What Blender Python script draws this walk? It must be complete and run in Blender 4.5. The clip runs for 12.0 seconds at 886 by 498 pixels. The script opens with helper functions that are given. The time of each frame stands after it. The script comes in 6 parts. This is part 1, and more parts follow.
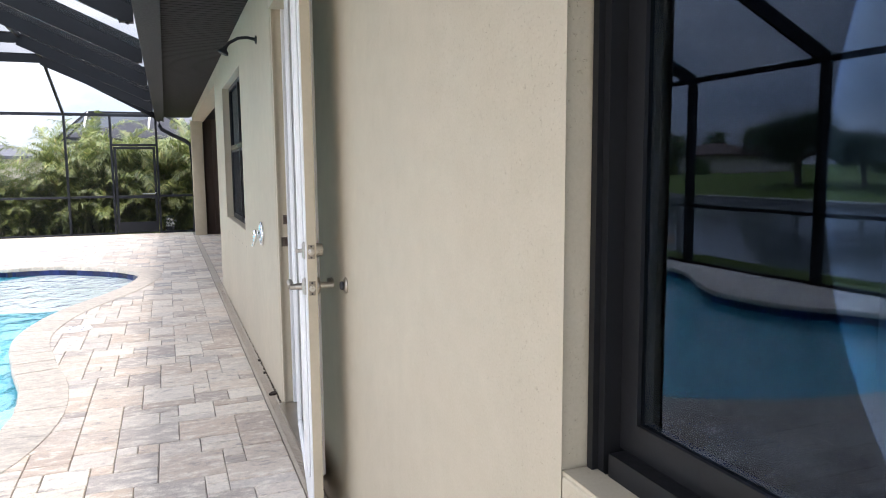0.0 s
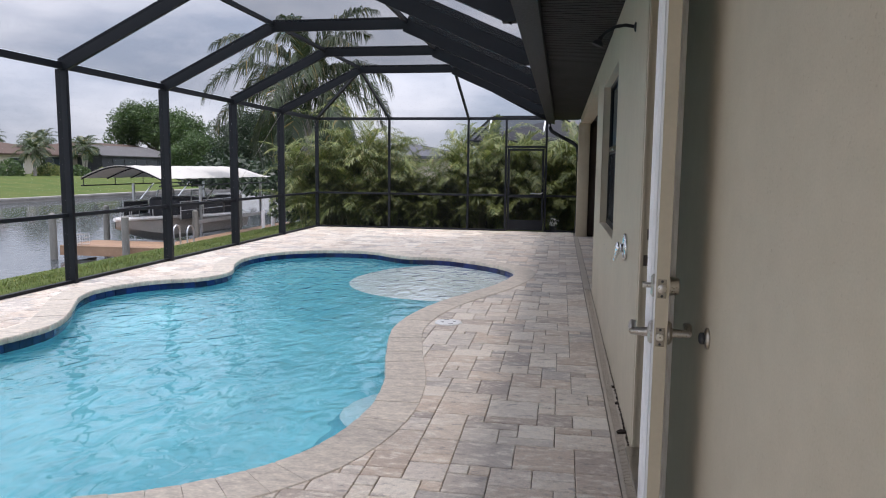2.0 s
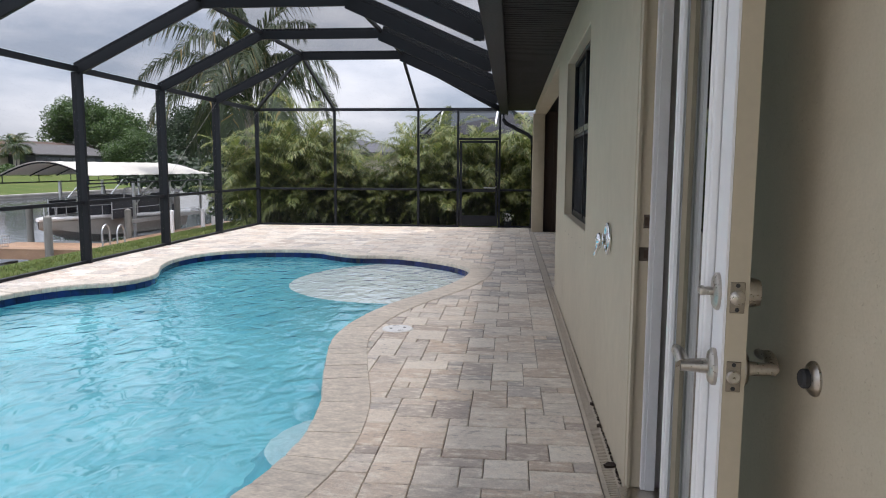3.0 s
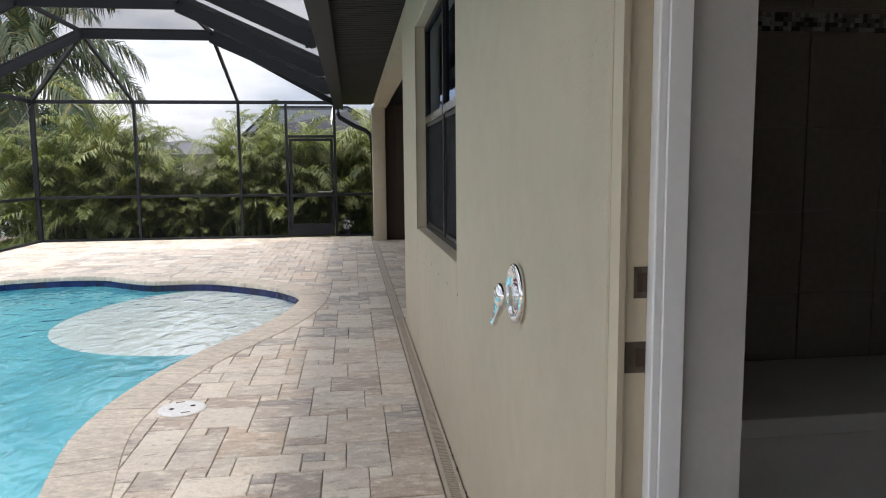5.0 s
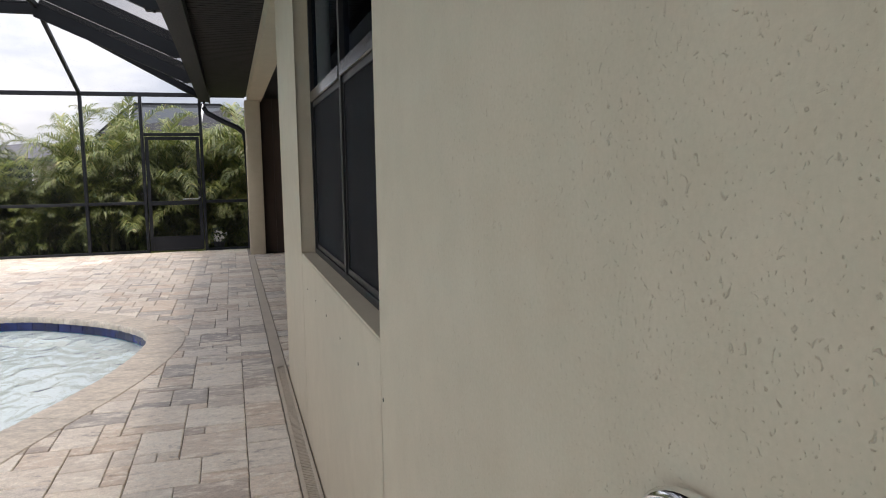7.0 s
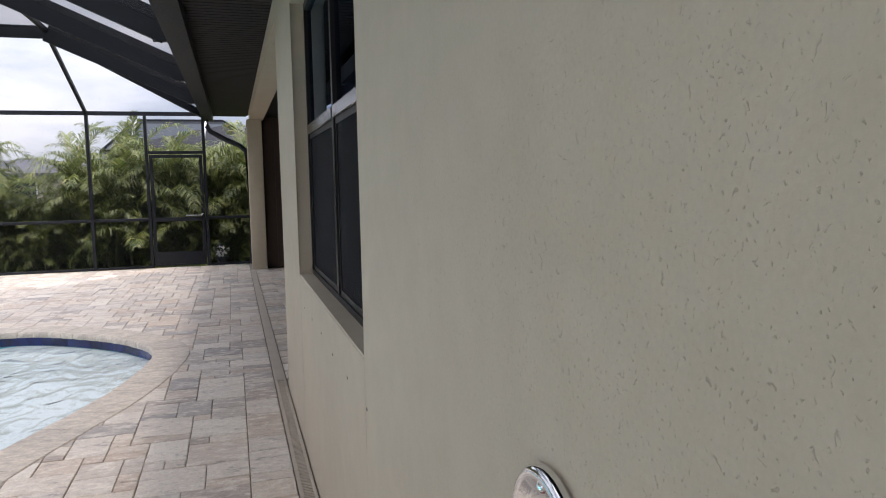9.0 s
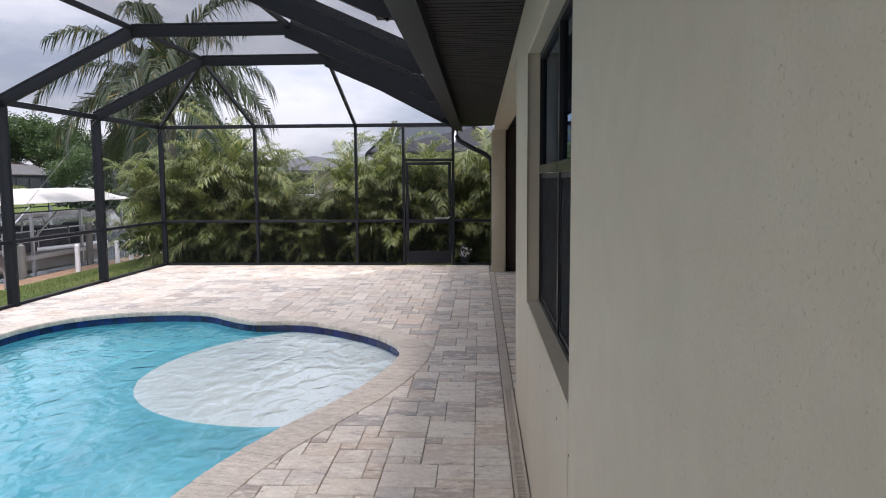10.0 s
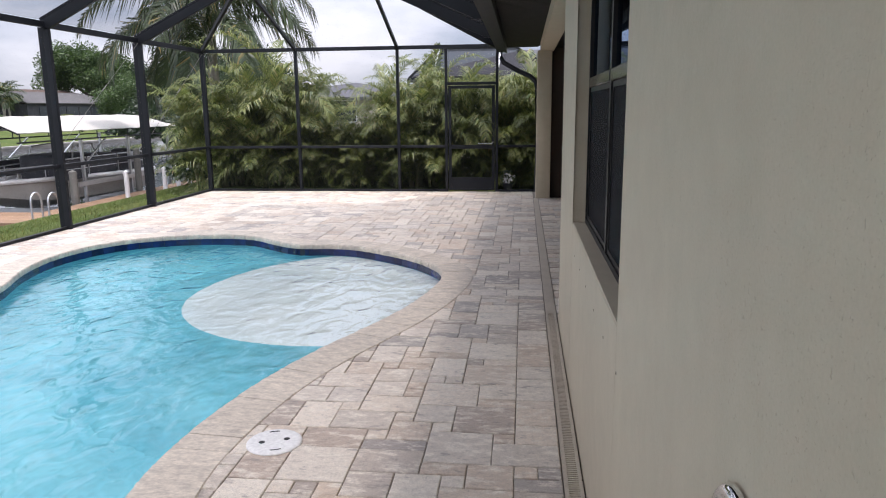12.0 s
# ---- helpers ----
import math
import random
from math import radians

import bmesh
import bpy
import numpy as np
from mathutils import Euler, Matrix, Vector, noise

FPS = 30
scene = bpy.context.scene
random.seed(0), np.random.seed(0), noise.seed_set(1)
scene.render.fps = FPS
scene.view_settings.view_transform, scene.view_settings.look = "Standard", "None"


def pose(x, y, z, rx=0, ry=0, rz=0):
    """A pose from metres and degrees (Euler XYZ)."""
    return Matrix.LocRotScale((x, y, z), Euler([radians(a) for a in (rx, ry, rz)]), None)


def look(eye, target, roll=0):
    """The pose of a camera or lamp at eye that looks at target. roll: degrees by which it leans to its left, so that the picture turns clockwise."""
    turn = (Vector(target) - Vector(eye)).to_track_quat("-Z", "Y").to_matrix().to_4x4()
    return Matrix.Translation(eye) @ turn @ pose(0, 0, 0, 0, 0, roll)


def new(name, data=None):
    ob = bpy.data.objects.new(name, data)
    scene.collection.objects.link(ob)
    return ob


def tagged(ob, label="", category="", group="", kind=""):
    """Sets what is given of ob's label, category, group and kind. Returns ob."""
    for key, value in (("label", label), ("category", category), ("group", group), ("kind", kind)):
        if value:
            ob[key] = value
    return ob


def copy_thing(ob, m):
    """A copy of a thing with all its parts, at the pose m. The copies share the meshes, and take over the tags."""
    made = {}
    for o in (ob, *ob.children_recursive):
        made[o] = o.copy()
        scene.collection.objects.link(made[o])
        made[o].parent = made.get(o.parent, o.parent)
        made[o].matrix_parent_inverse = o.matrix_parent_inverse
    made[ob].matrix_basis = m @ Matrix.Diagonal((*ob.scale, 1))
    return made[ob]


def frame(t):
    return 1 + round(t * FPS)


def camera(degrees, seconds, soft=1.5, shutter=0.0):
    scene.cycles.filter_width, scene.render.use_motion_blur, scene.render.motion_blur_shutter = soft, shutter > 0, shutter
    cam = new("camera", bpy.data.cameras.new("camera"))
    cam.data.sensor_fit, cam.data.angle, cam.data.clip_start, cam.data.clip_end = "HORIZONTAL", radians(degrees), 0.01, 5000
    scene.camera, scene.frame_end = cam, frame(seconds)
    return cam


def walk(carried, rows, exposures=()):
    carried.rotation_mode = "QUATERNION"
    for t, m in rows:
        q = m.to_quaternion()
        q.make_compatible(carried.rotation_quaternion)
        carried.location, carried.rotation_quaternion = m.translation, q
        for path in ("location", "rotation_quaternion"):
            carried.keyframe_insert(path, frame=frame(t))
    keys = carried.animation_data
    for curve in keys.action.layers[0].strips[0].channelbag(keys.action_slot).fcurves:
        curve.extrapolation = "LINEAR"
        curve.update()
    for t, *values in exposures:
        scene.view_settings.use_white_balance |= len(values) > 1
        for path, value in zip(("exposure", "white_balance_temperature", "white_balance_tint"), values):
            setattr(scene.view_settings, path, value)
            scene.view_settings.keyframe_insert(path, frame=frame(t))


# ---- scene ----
cam = camera(64.4, 12.0, soft=1.05)
PATH = [
    (0, (-0.621, -1.256, 1.498), (0.102, 0.594, 1.266), -0.5),
    (0.5, (-0.468, -1.2, 1.544), (-0.311, 0.783, 1.334), 0.8),
    (1, (-0.456, -1.138, 1.567), (-0.644, 0.842, 1.357), 1.1),
    (1.5, (-0.437, -0.944, 1.537), (-0.739, 1.021, 1.319), 0.8),
    (2, (-0.417, -0.665, 1.515), (-0.742, 1.295, 1.288), 0.6),
    (2.5, (-0.472, -0.263, 1.408), (-0.797, 1.697, 1.177), 0.7),
    (3, (-0.515, 0.143, 1.403), (-0.704, 2.121, 1.172), 0.3),
    (3.2, (-0.507, 0.312, 1.417), (-0.648, 2.293, 1.184), 0.1),
    (5, (-0.46, 1.934, 1.39), (-0.207, 3.905, 1.162), -0.5),
    (5.5, (-0.418, 2.365, 1.396), (-0.042, 4.316, 1.167), -0.9),
    (6, (-0.347, 2.718, 1.404), (0.087, 4.657, 1.176), -0.9),
    (6.5, (-0.32, 3.123, 1.381), (0.186, 5.045, 1.158), -0.9),
    (7, (-0.322, 3.431, 1.362), (0.247, 5.335, 1.14), -0.9),
    (8.8, (-0.333, 3.154, 1.41), (0.242, 5.061, 1.224), -1.3),
    (9, (-0.325, 3.165, 1.438), (0.241, 5.074, 1.249), -1.1),
    (9.5, (-0.3, 3.028, 1.558), (-0.218, 5.017, 1.368), -0.7),
    (10, (-0.272, 2.916, 1.669), (-0.376, 4.904, 1.474), -0.4),
    (10.5, (-0.26, 2.868, 1.708), (-0.411, 4.853, 1.516), -0.2),
    (11, (-0.266, 2.894, 1.675), (-0.442, 4.877, 1.482), -0.1),
    (11.5, (-0.278, 2.921, 1.647), (-0.476, 4.9, 1.439), -0.3),
    (12, (-0.281, 3.008, 1.598), (-0.504, 4.957, 1.206), -0.6),
]
EXPOSURES = [(0, 1.1, 6300, 17), (0.5, 0.57, 6270, 19), (1.0, 0.1, 6270, 19), (1.5, -0.05, 6270, 19), (2.5, -0.05, 6300, 18), (3.2, 0.08, 6470, 16), (5.0, 0.33, 6700, 15),
             (5.5, 0.38, 6850, 16), (7.0, 0.28, 6800, 17), (9.0, 0.22, 6440, 19), (9.5, 0.15, 6370, 20), (10.5, 0.12, 6390, 20), (12.0, 0.2, 6410, 20)]
walk(cam, [(t, look(eye, target, roll)) for t, eye, target, roll in PATH], EXPOSURES)

# ---- world, sun, exposure ----
world = bpy.data.worlds.new("world")
scene.world = world
world.use_nodes = True
wn, wl = world.node_tree.nodes, world.node_tree.links
wn.clear()
w_out = wn.new("ShaderNodeOutputWorld")
w_bg = wn.new("ShaderNodeBackground")
w_sky = wn.new("ShaderNodeTexSky")
w_sky.sky_type, w_sky.sun_disc = "NISHITA", False
w_sky.sun_elevation, w_sky.sun_rotation = radians(84), radians(167)
w_gain = wn.new("ShaderNodeVectorMath")
w_gain.operation = "SCALE"
w_gain.inputs["Scale"].default_value = 0.1
w_co = wn.new("ShaderNodeTexCoord")
w_map = wn.new("ShaderNodeMapping")
w_map.inputs["Scale"].default_value = (1.0, 1.0, 3.2)
w_noise = wn.new("ShaderNodeTexNoise")
w_noise.inputs["Scale"].default_value, w_noise.inputs["Detail"].default_value = 2.6, 8
w_noise.inputs["Roughness"].default_value = 0.55
w_ramp = wn.new("ShaderNodeValToRGB")
w_ramp.color_ramp.elements[0].position, w_ramp.color_ramp.elements[0].color = 0.38, (0.46, 0.535, 0.64, 1)
w_ramp.color_ramp.elements[1].position, w_ramp.color_ramp.elements[1].color = 0.58, (0.93, 0.97, 1.02, 1)
w_mix = wn.new("ShaderNodeMix")
w_mix.data_type = "RGBA"
w_mix.inputs[0].default_value = 0.88
wl.new(w_sky.outputs[0], w_gain.inputs[0])
wl.new(w_co.outputs["Generated"], w_map.inputs[0])
wl.new(w_map.outputs[0], w_noise.inputs["Vector"])
wl.new(w_noise.outputs["Fac"], w_ramp.inputs[0])
wl.new(w_gain.outputs[0], w_mix.inputs[6])
wl.new(w_ramp.outputs[0], w_mix.inputs[7])
wl.new(w_mix.outputs[2], w_bg.inputs[0])
# an overcast sky: about three times as bright overhead as at the horizon
w_sep = wn.new("ShaderNodeSeparateXYZ")
w_zen = wn.new("ShaderNodeMapRange")
w_zen.inputs["From Min"].default_value, w_zen.inputs["From Max"].default_value = 0.0, 1.0
w_zen.inputs["To Min"].default_value, w_zen.inputs["To Max"].default_value = 0.93, 4.4
wl.new(w_co.outputs["Generated"], w_sep.inputs[0])
wl.new(w_sep.outputs["Z"], w_zen.inputs["Value"])
wl.new(w_zen.outputs[0], w_bg.inputs[1])
wl.new(w_bg.outputs[0], w_out.inputs[0])

sun_data = bpy.data.lights.new("sun", "SUN")
sun_data.energy, sun_data.angle, sun_data.color = 3.0, radians(6.0), (1.0, 0.95, 0.88)
sun = new("sun", sun_data)
sun.matrix_world = look((0.45, -2.0, 20), (0, 0, 0))


# ---- materials ----
def nodes_of(name):
    m = bpy.data.materials.new(name)
    m.use_nodes = True
    nt = m.node_tree
    return m, nt.nodes, nt.links, nt.nodes["Principled BSDF"]


def noise_node(n, l, vec, scale, detail=5.0, rough=0.55):
    t = n.new("ShaderNodeTexNoise")
    t.inputs["Scale"].default_value, t.inputs["Detail"].default_value = scale, detail
    t.inputs["Roughness"].default_value = rough
    l.new(vec, t.inputs["Vector"])
    return t.outputs["Fac"]


def ramp_node(n, l, fac, stops):
    r = n.new("ShaderNodeValToRGB")
    e = r.color_ramp.elements
    while len(e) < len(stops):
        e.new(0.5)
    for el, (p, c) in zip(e, stops):
        el.position, el.color = p, (*c, 1) if len(c) == 3 else c
    l.new(fac, r.inputs[0])
    return r.outputs[0]


def mix_node(n, l, fac, a, b, blend="MIX"):
    m = n.new("ShaderNodeMix")
    m.data_type, m.blend_type = "RGBA", blend
    for sock, v in ((m.inputs[0], fac), (m.inputs[6], a), (m.inputs[7], b)):
        if isinstance(v, (int, float)):
            sock.default_value = v
        elif isinstance(v, tuple):
            sock.default_value = (*v, 1)
        else:
            l.new(v, sock)
    return m.outputs[2]


def mat(name, c1, c2=None, scale=3.0, fine=40.0, rough=0.7, bump=0.15, dist=0.004, metal=0.0, spread=0.0, stretch=(1, 1, 1), grain=0.35, spec=0.5):
    """Two-scale surface: broad stains between c1 and c2, fine grain in tone, roughness and relief."""
    m, n, l, p = nodes_of(name)
    g = n.new("ShaderNodeNewGeometry")
    mp = n.new("ShaderNodeMapping")
    mp.inputs["Scale"].default_value = stretch
    l.new(g.outputs["Position"], mp.inputs[0])
    c2 = c2 or tuple(c * 0.82 for c in c1)
    a = noise_node(n, l, mp.outputs[0], scale)
    b = noise_node(n, l, mp.outputs[0], fine, 6)
    col = ramp_node(n, l, a, [(0.3, c1), (0.7, c2)])
    col = mix_node(n, l, grain, col, ramp_node(n, l, b, [(0.3, (0.6, 0.6, 0.6)), (0.7, (1.25, 1.25, 1.25))]), "MULTIPLY")
    if spread:
        o = n.new("ShaderNodeObjectInfo")
        tone = ramp_node(n, l, o.outputs["Random"], [(0, (1 - spread,) * 3), (1, (1 + spread,) * 3)])
        col = mix_node(n, l, 1.0, col, tone, "MULTIPLY")
    l.new(col, p.inputs["Base Color"])
    l.new(ramp_node(n, l, b, [(0.2, (max(0, rough - 0.1),) * 3), (0.8, (min(1, rough + 0.1),) * 3)]), p.inputs["Roughness"])
    p.inputs["Metallic"].default_value = metal
    p.inputs["Specular IOR Level"].default_value = spec
    if bump:
        bp = n.new("ShaderNodeBump")
        bp.inputs["Strength"].default_value, bp.inputs["Distance"].default_value = bump, dist
        l.new(b, bp.inputs["Height"])
        l.new(bp.outputs[0], p.inputs["Normal"])
    return m


def stucco_mat():
    """Painted skip-trowel stucco: smooth skin, comma-shaped gouges and pits in patches, their shade put into the
    colour, faint stains.
    """
    m, n, l, p = nodes_of("stucco_beige")
    g = n.new("ShaderNodeNewGeometry")
    pos = g.outputs["Position"]
    broad = noise_node(n, l, pos, 1.1, 4)
    col = ramp_node(n, l, broad, [(0.3, (0.50, 0.437, 0.322)), (0.7, (0.45, 0.393, 0.29))])
    mid = noise_node(n, l, pos, 9, 5, 0.6)
    col = mix_node(n, l, 0.5, col, ramp_node(n, l, mid, [(0.3, (0.9, 0.9, 0.88)), (0.7, (1.08, 1.08, 1.09))]), "MULTIPLY")
    grain = noise_node(n, l, pos, 160, 3)
    col = mix_node(n, l, 0.14, col, ramp_node(n, l, grain, [(0.3, (0.7, 0.7, 0.7)), (0.7, (1.2, 1.2, 1.2))]), "MULTIPLY")
    mp = n.new("ShaderNodeMapping")
    mp.inputs["Rotation"].default_value = (radians(62), 0, 0)
    mp.inputs["Scale"].default_value = (1, 1.15, 0.85)
    l.new(pos, mp.inputs[0])
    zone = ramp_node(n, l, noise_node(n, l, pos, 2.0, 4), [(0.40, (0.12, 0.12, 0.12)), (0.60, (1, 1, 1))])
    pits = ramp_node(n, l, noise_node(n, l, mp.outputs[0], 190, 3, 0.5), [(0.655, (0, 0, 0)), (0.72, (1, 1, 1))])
    gouge = n.new("ShaderNodeTexNoise")
    gouge.inputs["Scale"].default_value, gouge.inputs["Detail"].default_value = 105, 3
    gouge.inputs["Distortion"].default_value = 0.9
    l.new(mp.outputs[0], gouge.inputs["Vector"])
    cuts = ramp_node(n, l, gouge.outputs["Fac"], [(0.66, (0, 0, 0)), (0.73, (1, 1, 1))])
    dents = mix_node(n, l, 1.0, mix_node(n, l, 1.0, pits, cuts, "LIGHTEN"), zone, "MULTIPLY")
    # shade inside the dents, put into the colour as well as the relief
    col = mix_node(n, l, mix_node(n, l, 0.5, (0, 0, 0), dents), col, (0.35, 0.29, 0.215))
    l.new(col, p.inputs["Base Color"])
    p.inputs["Roughness"].default_value = 0.6
    b1 = n.new("ShaderNodeBump")
    b1.inputs["Strength"].default_value, b1.inputs["Distance"].default_value, b1.invert = 0.55, 0.004, True
    l.new(dents, b1.inputs["Height"])
    b2 = n.new("ShaderNodeBump")
    b2.inputs["Strength"].default_value, b2.inputs["Distance"].default_value = 0.3, 0.006
    l.new(noise_node(n, l, pos, 24, 6, 0.6), b2.inputs["Height"])
    l.new(b1.outputs[0], b2.inputs["Normal"])
    l.new(b2.outputs[0], p.inputs["Normal"])
    return m


def paver_mat(name, island):
    """Tumbled concrete pavers: every piece blends cream, tan and charcoal in streaks."""
    m, n, l, p = nodes_of(name)
    g = n.new("ShaderNodeNewGeometry")
    pos = g.outputs["Position"]
    if island:
        rnd = g.outputs["Random Per Island"]
    else:
        o = n.new("ShaderNodeObjectInfo")
        rnd = o.outputs["Random"]
    tone = ramp_node(n, l, rnd, [(0.0, (0.37, 0.33, 0.30)), (0.12, (0.55, 0.44, 0.345)), (0.3, (0.72, 0.635, 0.53)),
                                 (0.45, (0.48, 0.415, 0.355)), (0.65, (0.80, 0.725, 0.615)), (0.82, (0.61, 0.49, 0.38)), (0.92, (0.67, 0.60, 0.52)), (1.0, (0.385, 0.345, 0.31))])
    off = n.new("ShaderNodeVectorMath")
    off.operation = "MULTIPLY_ADD"
    cmb = n.new("ShaderNodeCombineXYZ")
    for i in (0, 1, 2):
        l.new(rnd, cmb.inputs[i])
    l.new(cmb.outputs[0], off.inputs[0])
    off.inputs[1].default_value = (40, 70, 20)
    l.new(pos, off.inputs[2])
    mp = n.new("ShaderNodeMapping")
    mp.inputs["Scale"].default_value = (1.0, 2.1, 1)
    l.new(off.outputs[0], mp.inputs[0])
    streak = noise_node(n, l, mp.outputs[0], 8.5, 7, 0.68)
    col = mix_node(n, l, ramp_node(n, l, streak, [(0.50, (0, 0, 0)), (0.62, (0.85, 0.85, 0.85))]), tone, (0.80, 0.735, 0.63))
    col = mix_node(n, l, ramp_node(n, l, streak, [(0.34, (0.75, 0.75, 0.75)), (0.42, (0, 0, 0))]), col, (0.31, 0.275, 0.25))
    blot = noise_node(n, l, off.outputs[0], 34, 7, 0.75)
    col = mix_node(n, l, 0.6, col, ramp_node(n, l, blot, [(0.33, (0.66, 0.65, 0.64)), (0.5, (1, 1, 1)), (0.68, (1.18, 1.17, 1.15))]), "MULTIPLY")
    grain = noise_node(n, l, pos, 140, 4)
    col = mix_node(n, l, 0.35, col, ramp_node(n, l, grain, [(0.3, (0.6, 0.6, 0.6)), (0.7, (1.25, 1.25, 1.25))]), "MULTIPLY")
    l.new(col, p.inputs["Base Color"])
    l.new(ramp_node(n, l, blot, [(0.3, (0.42,) * 3), (0.7, (0.66,) * 3)]), p.inputs["Roughness"])
    bp = n.new("ShaderNodeBump")
    bp.inputs["Strength"].default_value, bp.inputs["Distance"].default_value = 0.8, 0.009
    l.new(noise_node(n, l, mp.outputs[0], 26, 6, 0.65), bp.inputs["Height"])
    l.new(bp.outputs[0], p.inputs["Normal"])
    return m


def screen_mat(name, clear):
    """Insect screen: fine charcoal mesh that lets most light through."""
    m, n, l, p = nodes_of(name)
    tr = n.new("ShaderNodeBsdfTransparent")
    mx = n.new("ShaderNodeMixShader")
    mx.inputs[0].default_value = clear
    p.inputs["Base Color"].default_value = (0.014, 0.015, 0.017, 1)
    p.inputs["Roughness"].default_value = 0.8
    p.inputs["Specular IOR Level"].default_value = 0.1
    l.new(p.outputs[0], mx.inputs[1])
    l.new(tr.outputs[0], mx.inputs[2])
    l.new(mx.outputs[0], n["Material Output"].inputs[0])
    return m


def water_mat(name, tint, wave, strength, ior=1.33, deep=None):
    """Rippled water: Fresnel gloss over a tinted clear body, or over a murky one."""
    m, n, l, p = nodes_of(name)
    g = n.new("ShaderNodeNewGeometry")
    mp = n.new("ShaderNodeMapping")
    mp.inputs["Scale"].default_value = (1.0, 0.7, 1.0)
    mp.inputs["Rotation"].default_value = (0, 0, radians(25))
    l.new(g.outputs["Position"], mp.inputs[0])
    warp = n.new("ShaderNodeTexNoise")
    warp.inputs["Scale"].default_value, warp.inputs["Detail"].default_value = wave, 1.2
    warp.inputs["Distortion"].default_value = 0.7
    l.new(mp.outputs[0], warp.inputs["Vector"])
    bp = n.new("ShaderNodeBump")
    bp.inputs["Strength"].default_value, bp.inputs["Distance"].default_value = strength, 0.06
    l.new(warp.outputs["Fac"], bp.inputs["Height"])
    gl = n.new("ShaderNodeBsdfGlossy")
    gl.inputs["Roughness"].default_value = 0.004
    l.new(bp.outputs[0], gl.inputs["Normal"])
    fr = n.new("ShaderNodeFresnel")
    fr.inputs["IOR"].default_value = ior
    l.new(bp.outputs[0], fr.inputs["Normal"])
    mx = n.new("ShaderNodeMixShader")
    l.new(fr.outputs[0], mx.inputs[0])
    if deep:
        p.inputs["Base Color"].default_value = (*deep, 1)
        p.inputs["Roughness"].default_value = 0.5
        l.new(p.outputs[0], mx.inputs[1])
    else:
        tr = n.new("ShaderNodeBsdfRefraction")
        tr.inputs["Color"].default_value = (*tint, 1)
        tr.inputs["Roughness"].default_value, tr.inputs["IOR"].default_value = 0.0, ior
        l.new(bp.outputs[0], tr.inputs["Normal"])
        l.new(tr.outputs[0], mx.inputs[1])
    l.new(gl.outputs[0], mx.inputs[2])
    l.new(mx.outputs[0], n["Material Output"].inputs[0])
    return m


def glass_mat(name, tint, ior=1.5, gloss=(1, 1, 1)):
    m, n, l, p = nodes_of(name)
    tr = n.new("ShaderNodeBsdfTransparent")
    tr.inputs[0].default_value = (*tint, 1)
    gl = n.new("ShaderNodeBsdfGlossy")
    gl.inputs["Roughness"].default_value = 0.01
    gl.inputs["Color"].default_value = (*gloss, 1)
    fr = n.new("ShaderNodeFresnel")
    fr.inputs["IOR"].default_value = ior
    mx = n.new("ShaderNodeMixShader")
    l.new(fr.outputs[0], mx.inputs[0])
    l.new(tr.outputs[0], mx.inputs[1])
    l.new(gl.outputs[0], mx.inputs[2])
    l.new(mx.outputs[0], n["Material Output"].inputs[0])
    return m


def leaf_mat(name, c1, c2, dry=(0.30, 0.22, 0.07)):
    """Leaves: green that varies leaf by leaf, a few of them dry, thin enough to pass light."""
    m, n, l, p = nodes_of(name)
    g = n.new("ShaderNodeNewGeometry")
    o = n.new("ShaderNodeObjectInfo")
    col = ramp_node(n, l, g.outputs["Random Per Island"], [(0.0, c1), (0.5, c2), (0.9, tuple(c * 1.3 for c in c2)), (1.0, dry)])
    col = mix_node(n, l, 0.5, col, ramp_node(n, l, noise_node(n, l, g.outputs["Position"], 1.6, 4), [(0.3, (0.45, 0.5, 0.4)), (0.7, (1.35, 1.3, 1.1))]), "MULTIPLY")
    l.new(col, p.inputs["Base Color"])
    p.inputs["Roughness"].default_value = 0.45
    tl = n.new("ShaderNodeBsdfTranslucent")
    l.new(col, tl.inputs[0])
    mx = n.new("ShaderNodeMixShader")
    mx.inputs[0].default_value = 0.3
    l.new(p.outputs[0], mx.inputs[1])
    l.new(tl.outputs[0], mx.inputs[2])
    l.new(mx.outputs[0], n["Material Output"].inputs[0])
    return m


STUCCO = stucco_mat()
PAVER, PAVER_FAR = paver_mat("paver_concrete", False), paver_mat("paver_concrete_joined", True)
COPING = mat("coping_concrete", (0.70, 0.62, 0.51), (0.47, 0.415, 0.35), 12, 45, 0.7, 0.6, 0.006, spread=0.07, stretch=(1, 1.8, 1), grain=0.5)
SAND = mat("joint_sand", (0.34, 0.30, 0.255), (0.24, 0.21, 0.18), 8, 120, 0.95, 0.4)
BRONZE = mat("bronze_aluminium", (0.013, 0.015, 0.019), (0.016, 0.018, 0.022), 2, 50, 0.55, 0.05, spec=0.22)
SOFFIT = mat("soffit_bronze", (0.014, 0.014, 0.015), (0.010, 0.010, 0.011), 2, 60, 0.6, 0.05, spec=0.2)
BLACK = mat("black_frame", (0.009, 0.009, 0.010), (0.013, 0.013, 0.014), 5, 80, 0.45, 0.03, spec=0.25)
SCREEN, ROOF_SCREEN, STEEP_SCREEN, SIDE_SCREEN = screen_mat("wall_screen", 0.77), screen_mat("roof_screen", 0.33), screen_mat("house_side_screen", 0.33), screen_mat("canal_side_screen", 0.55)
WIN_SCREEN = screen_mat("window_screen", 0.2)
# basin: mottling between the two aquas stands in for caustic light
PLASTER = mat("pool_plaster_aqua", (0.225, 0.60, 0.67), (0.14, 0.49, 0.58), 2.2, 14, 0.7, 0.1)
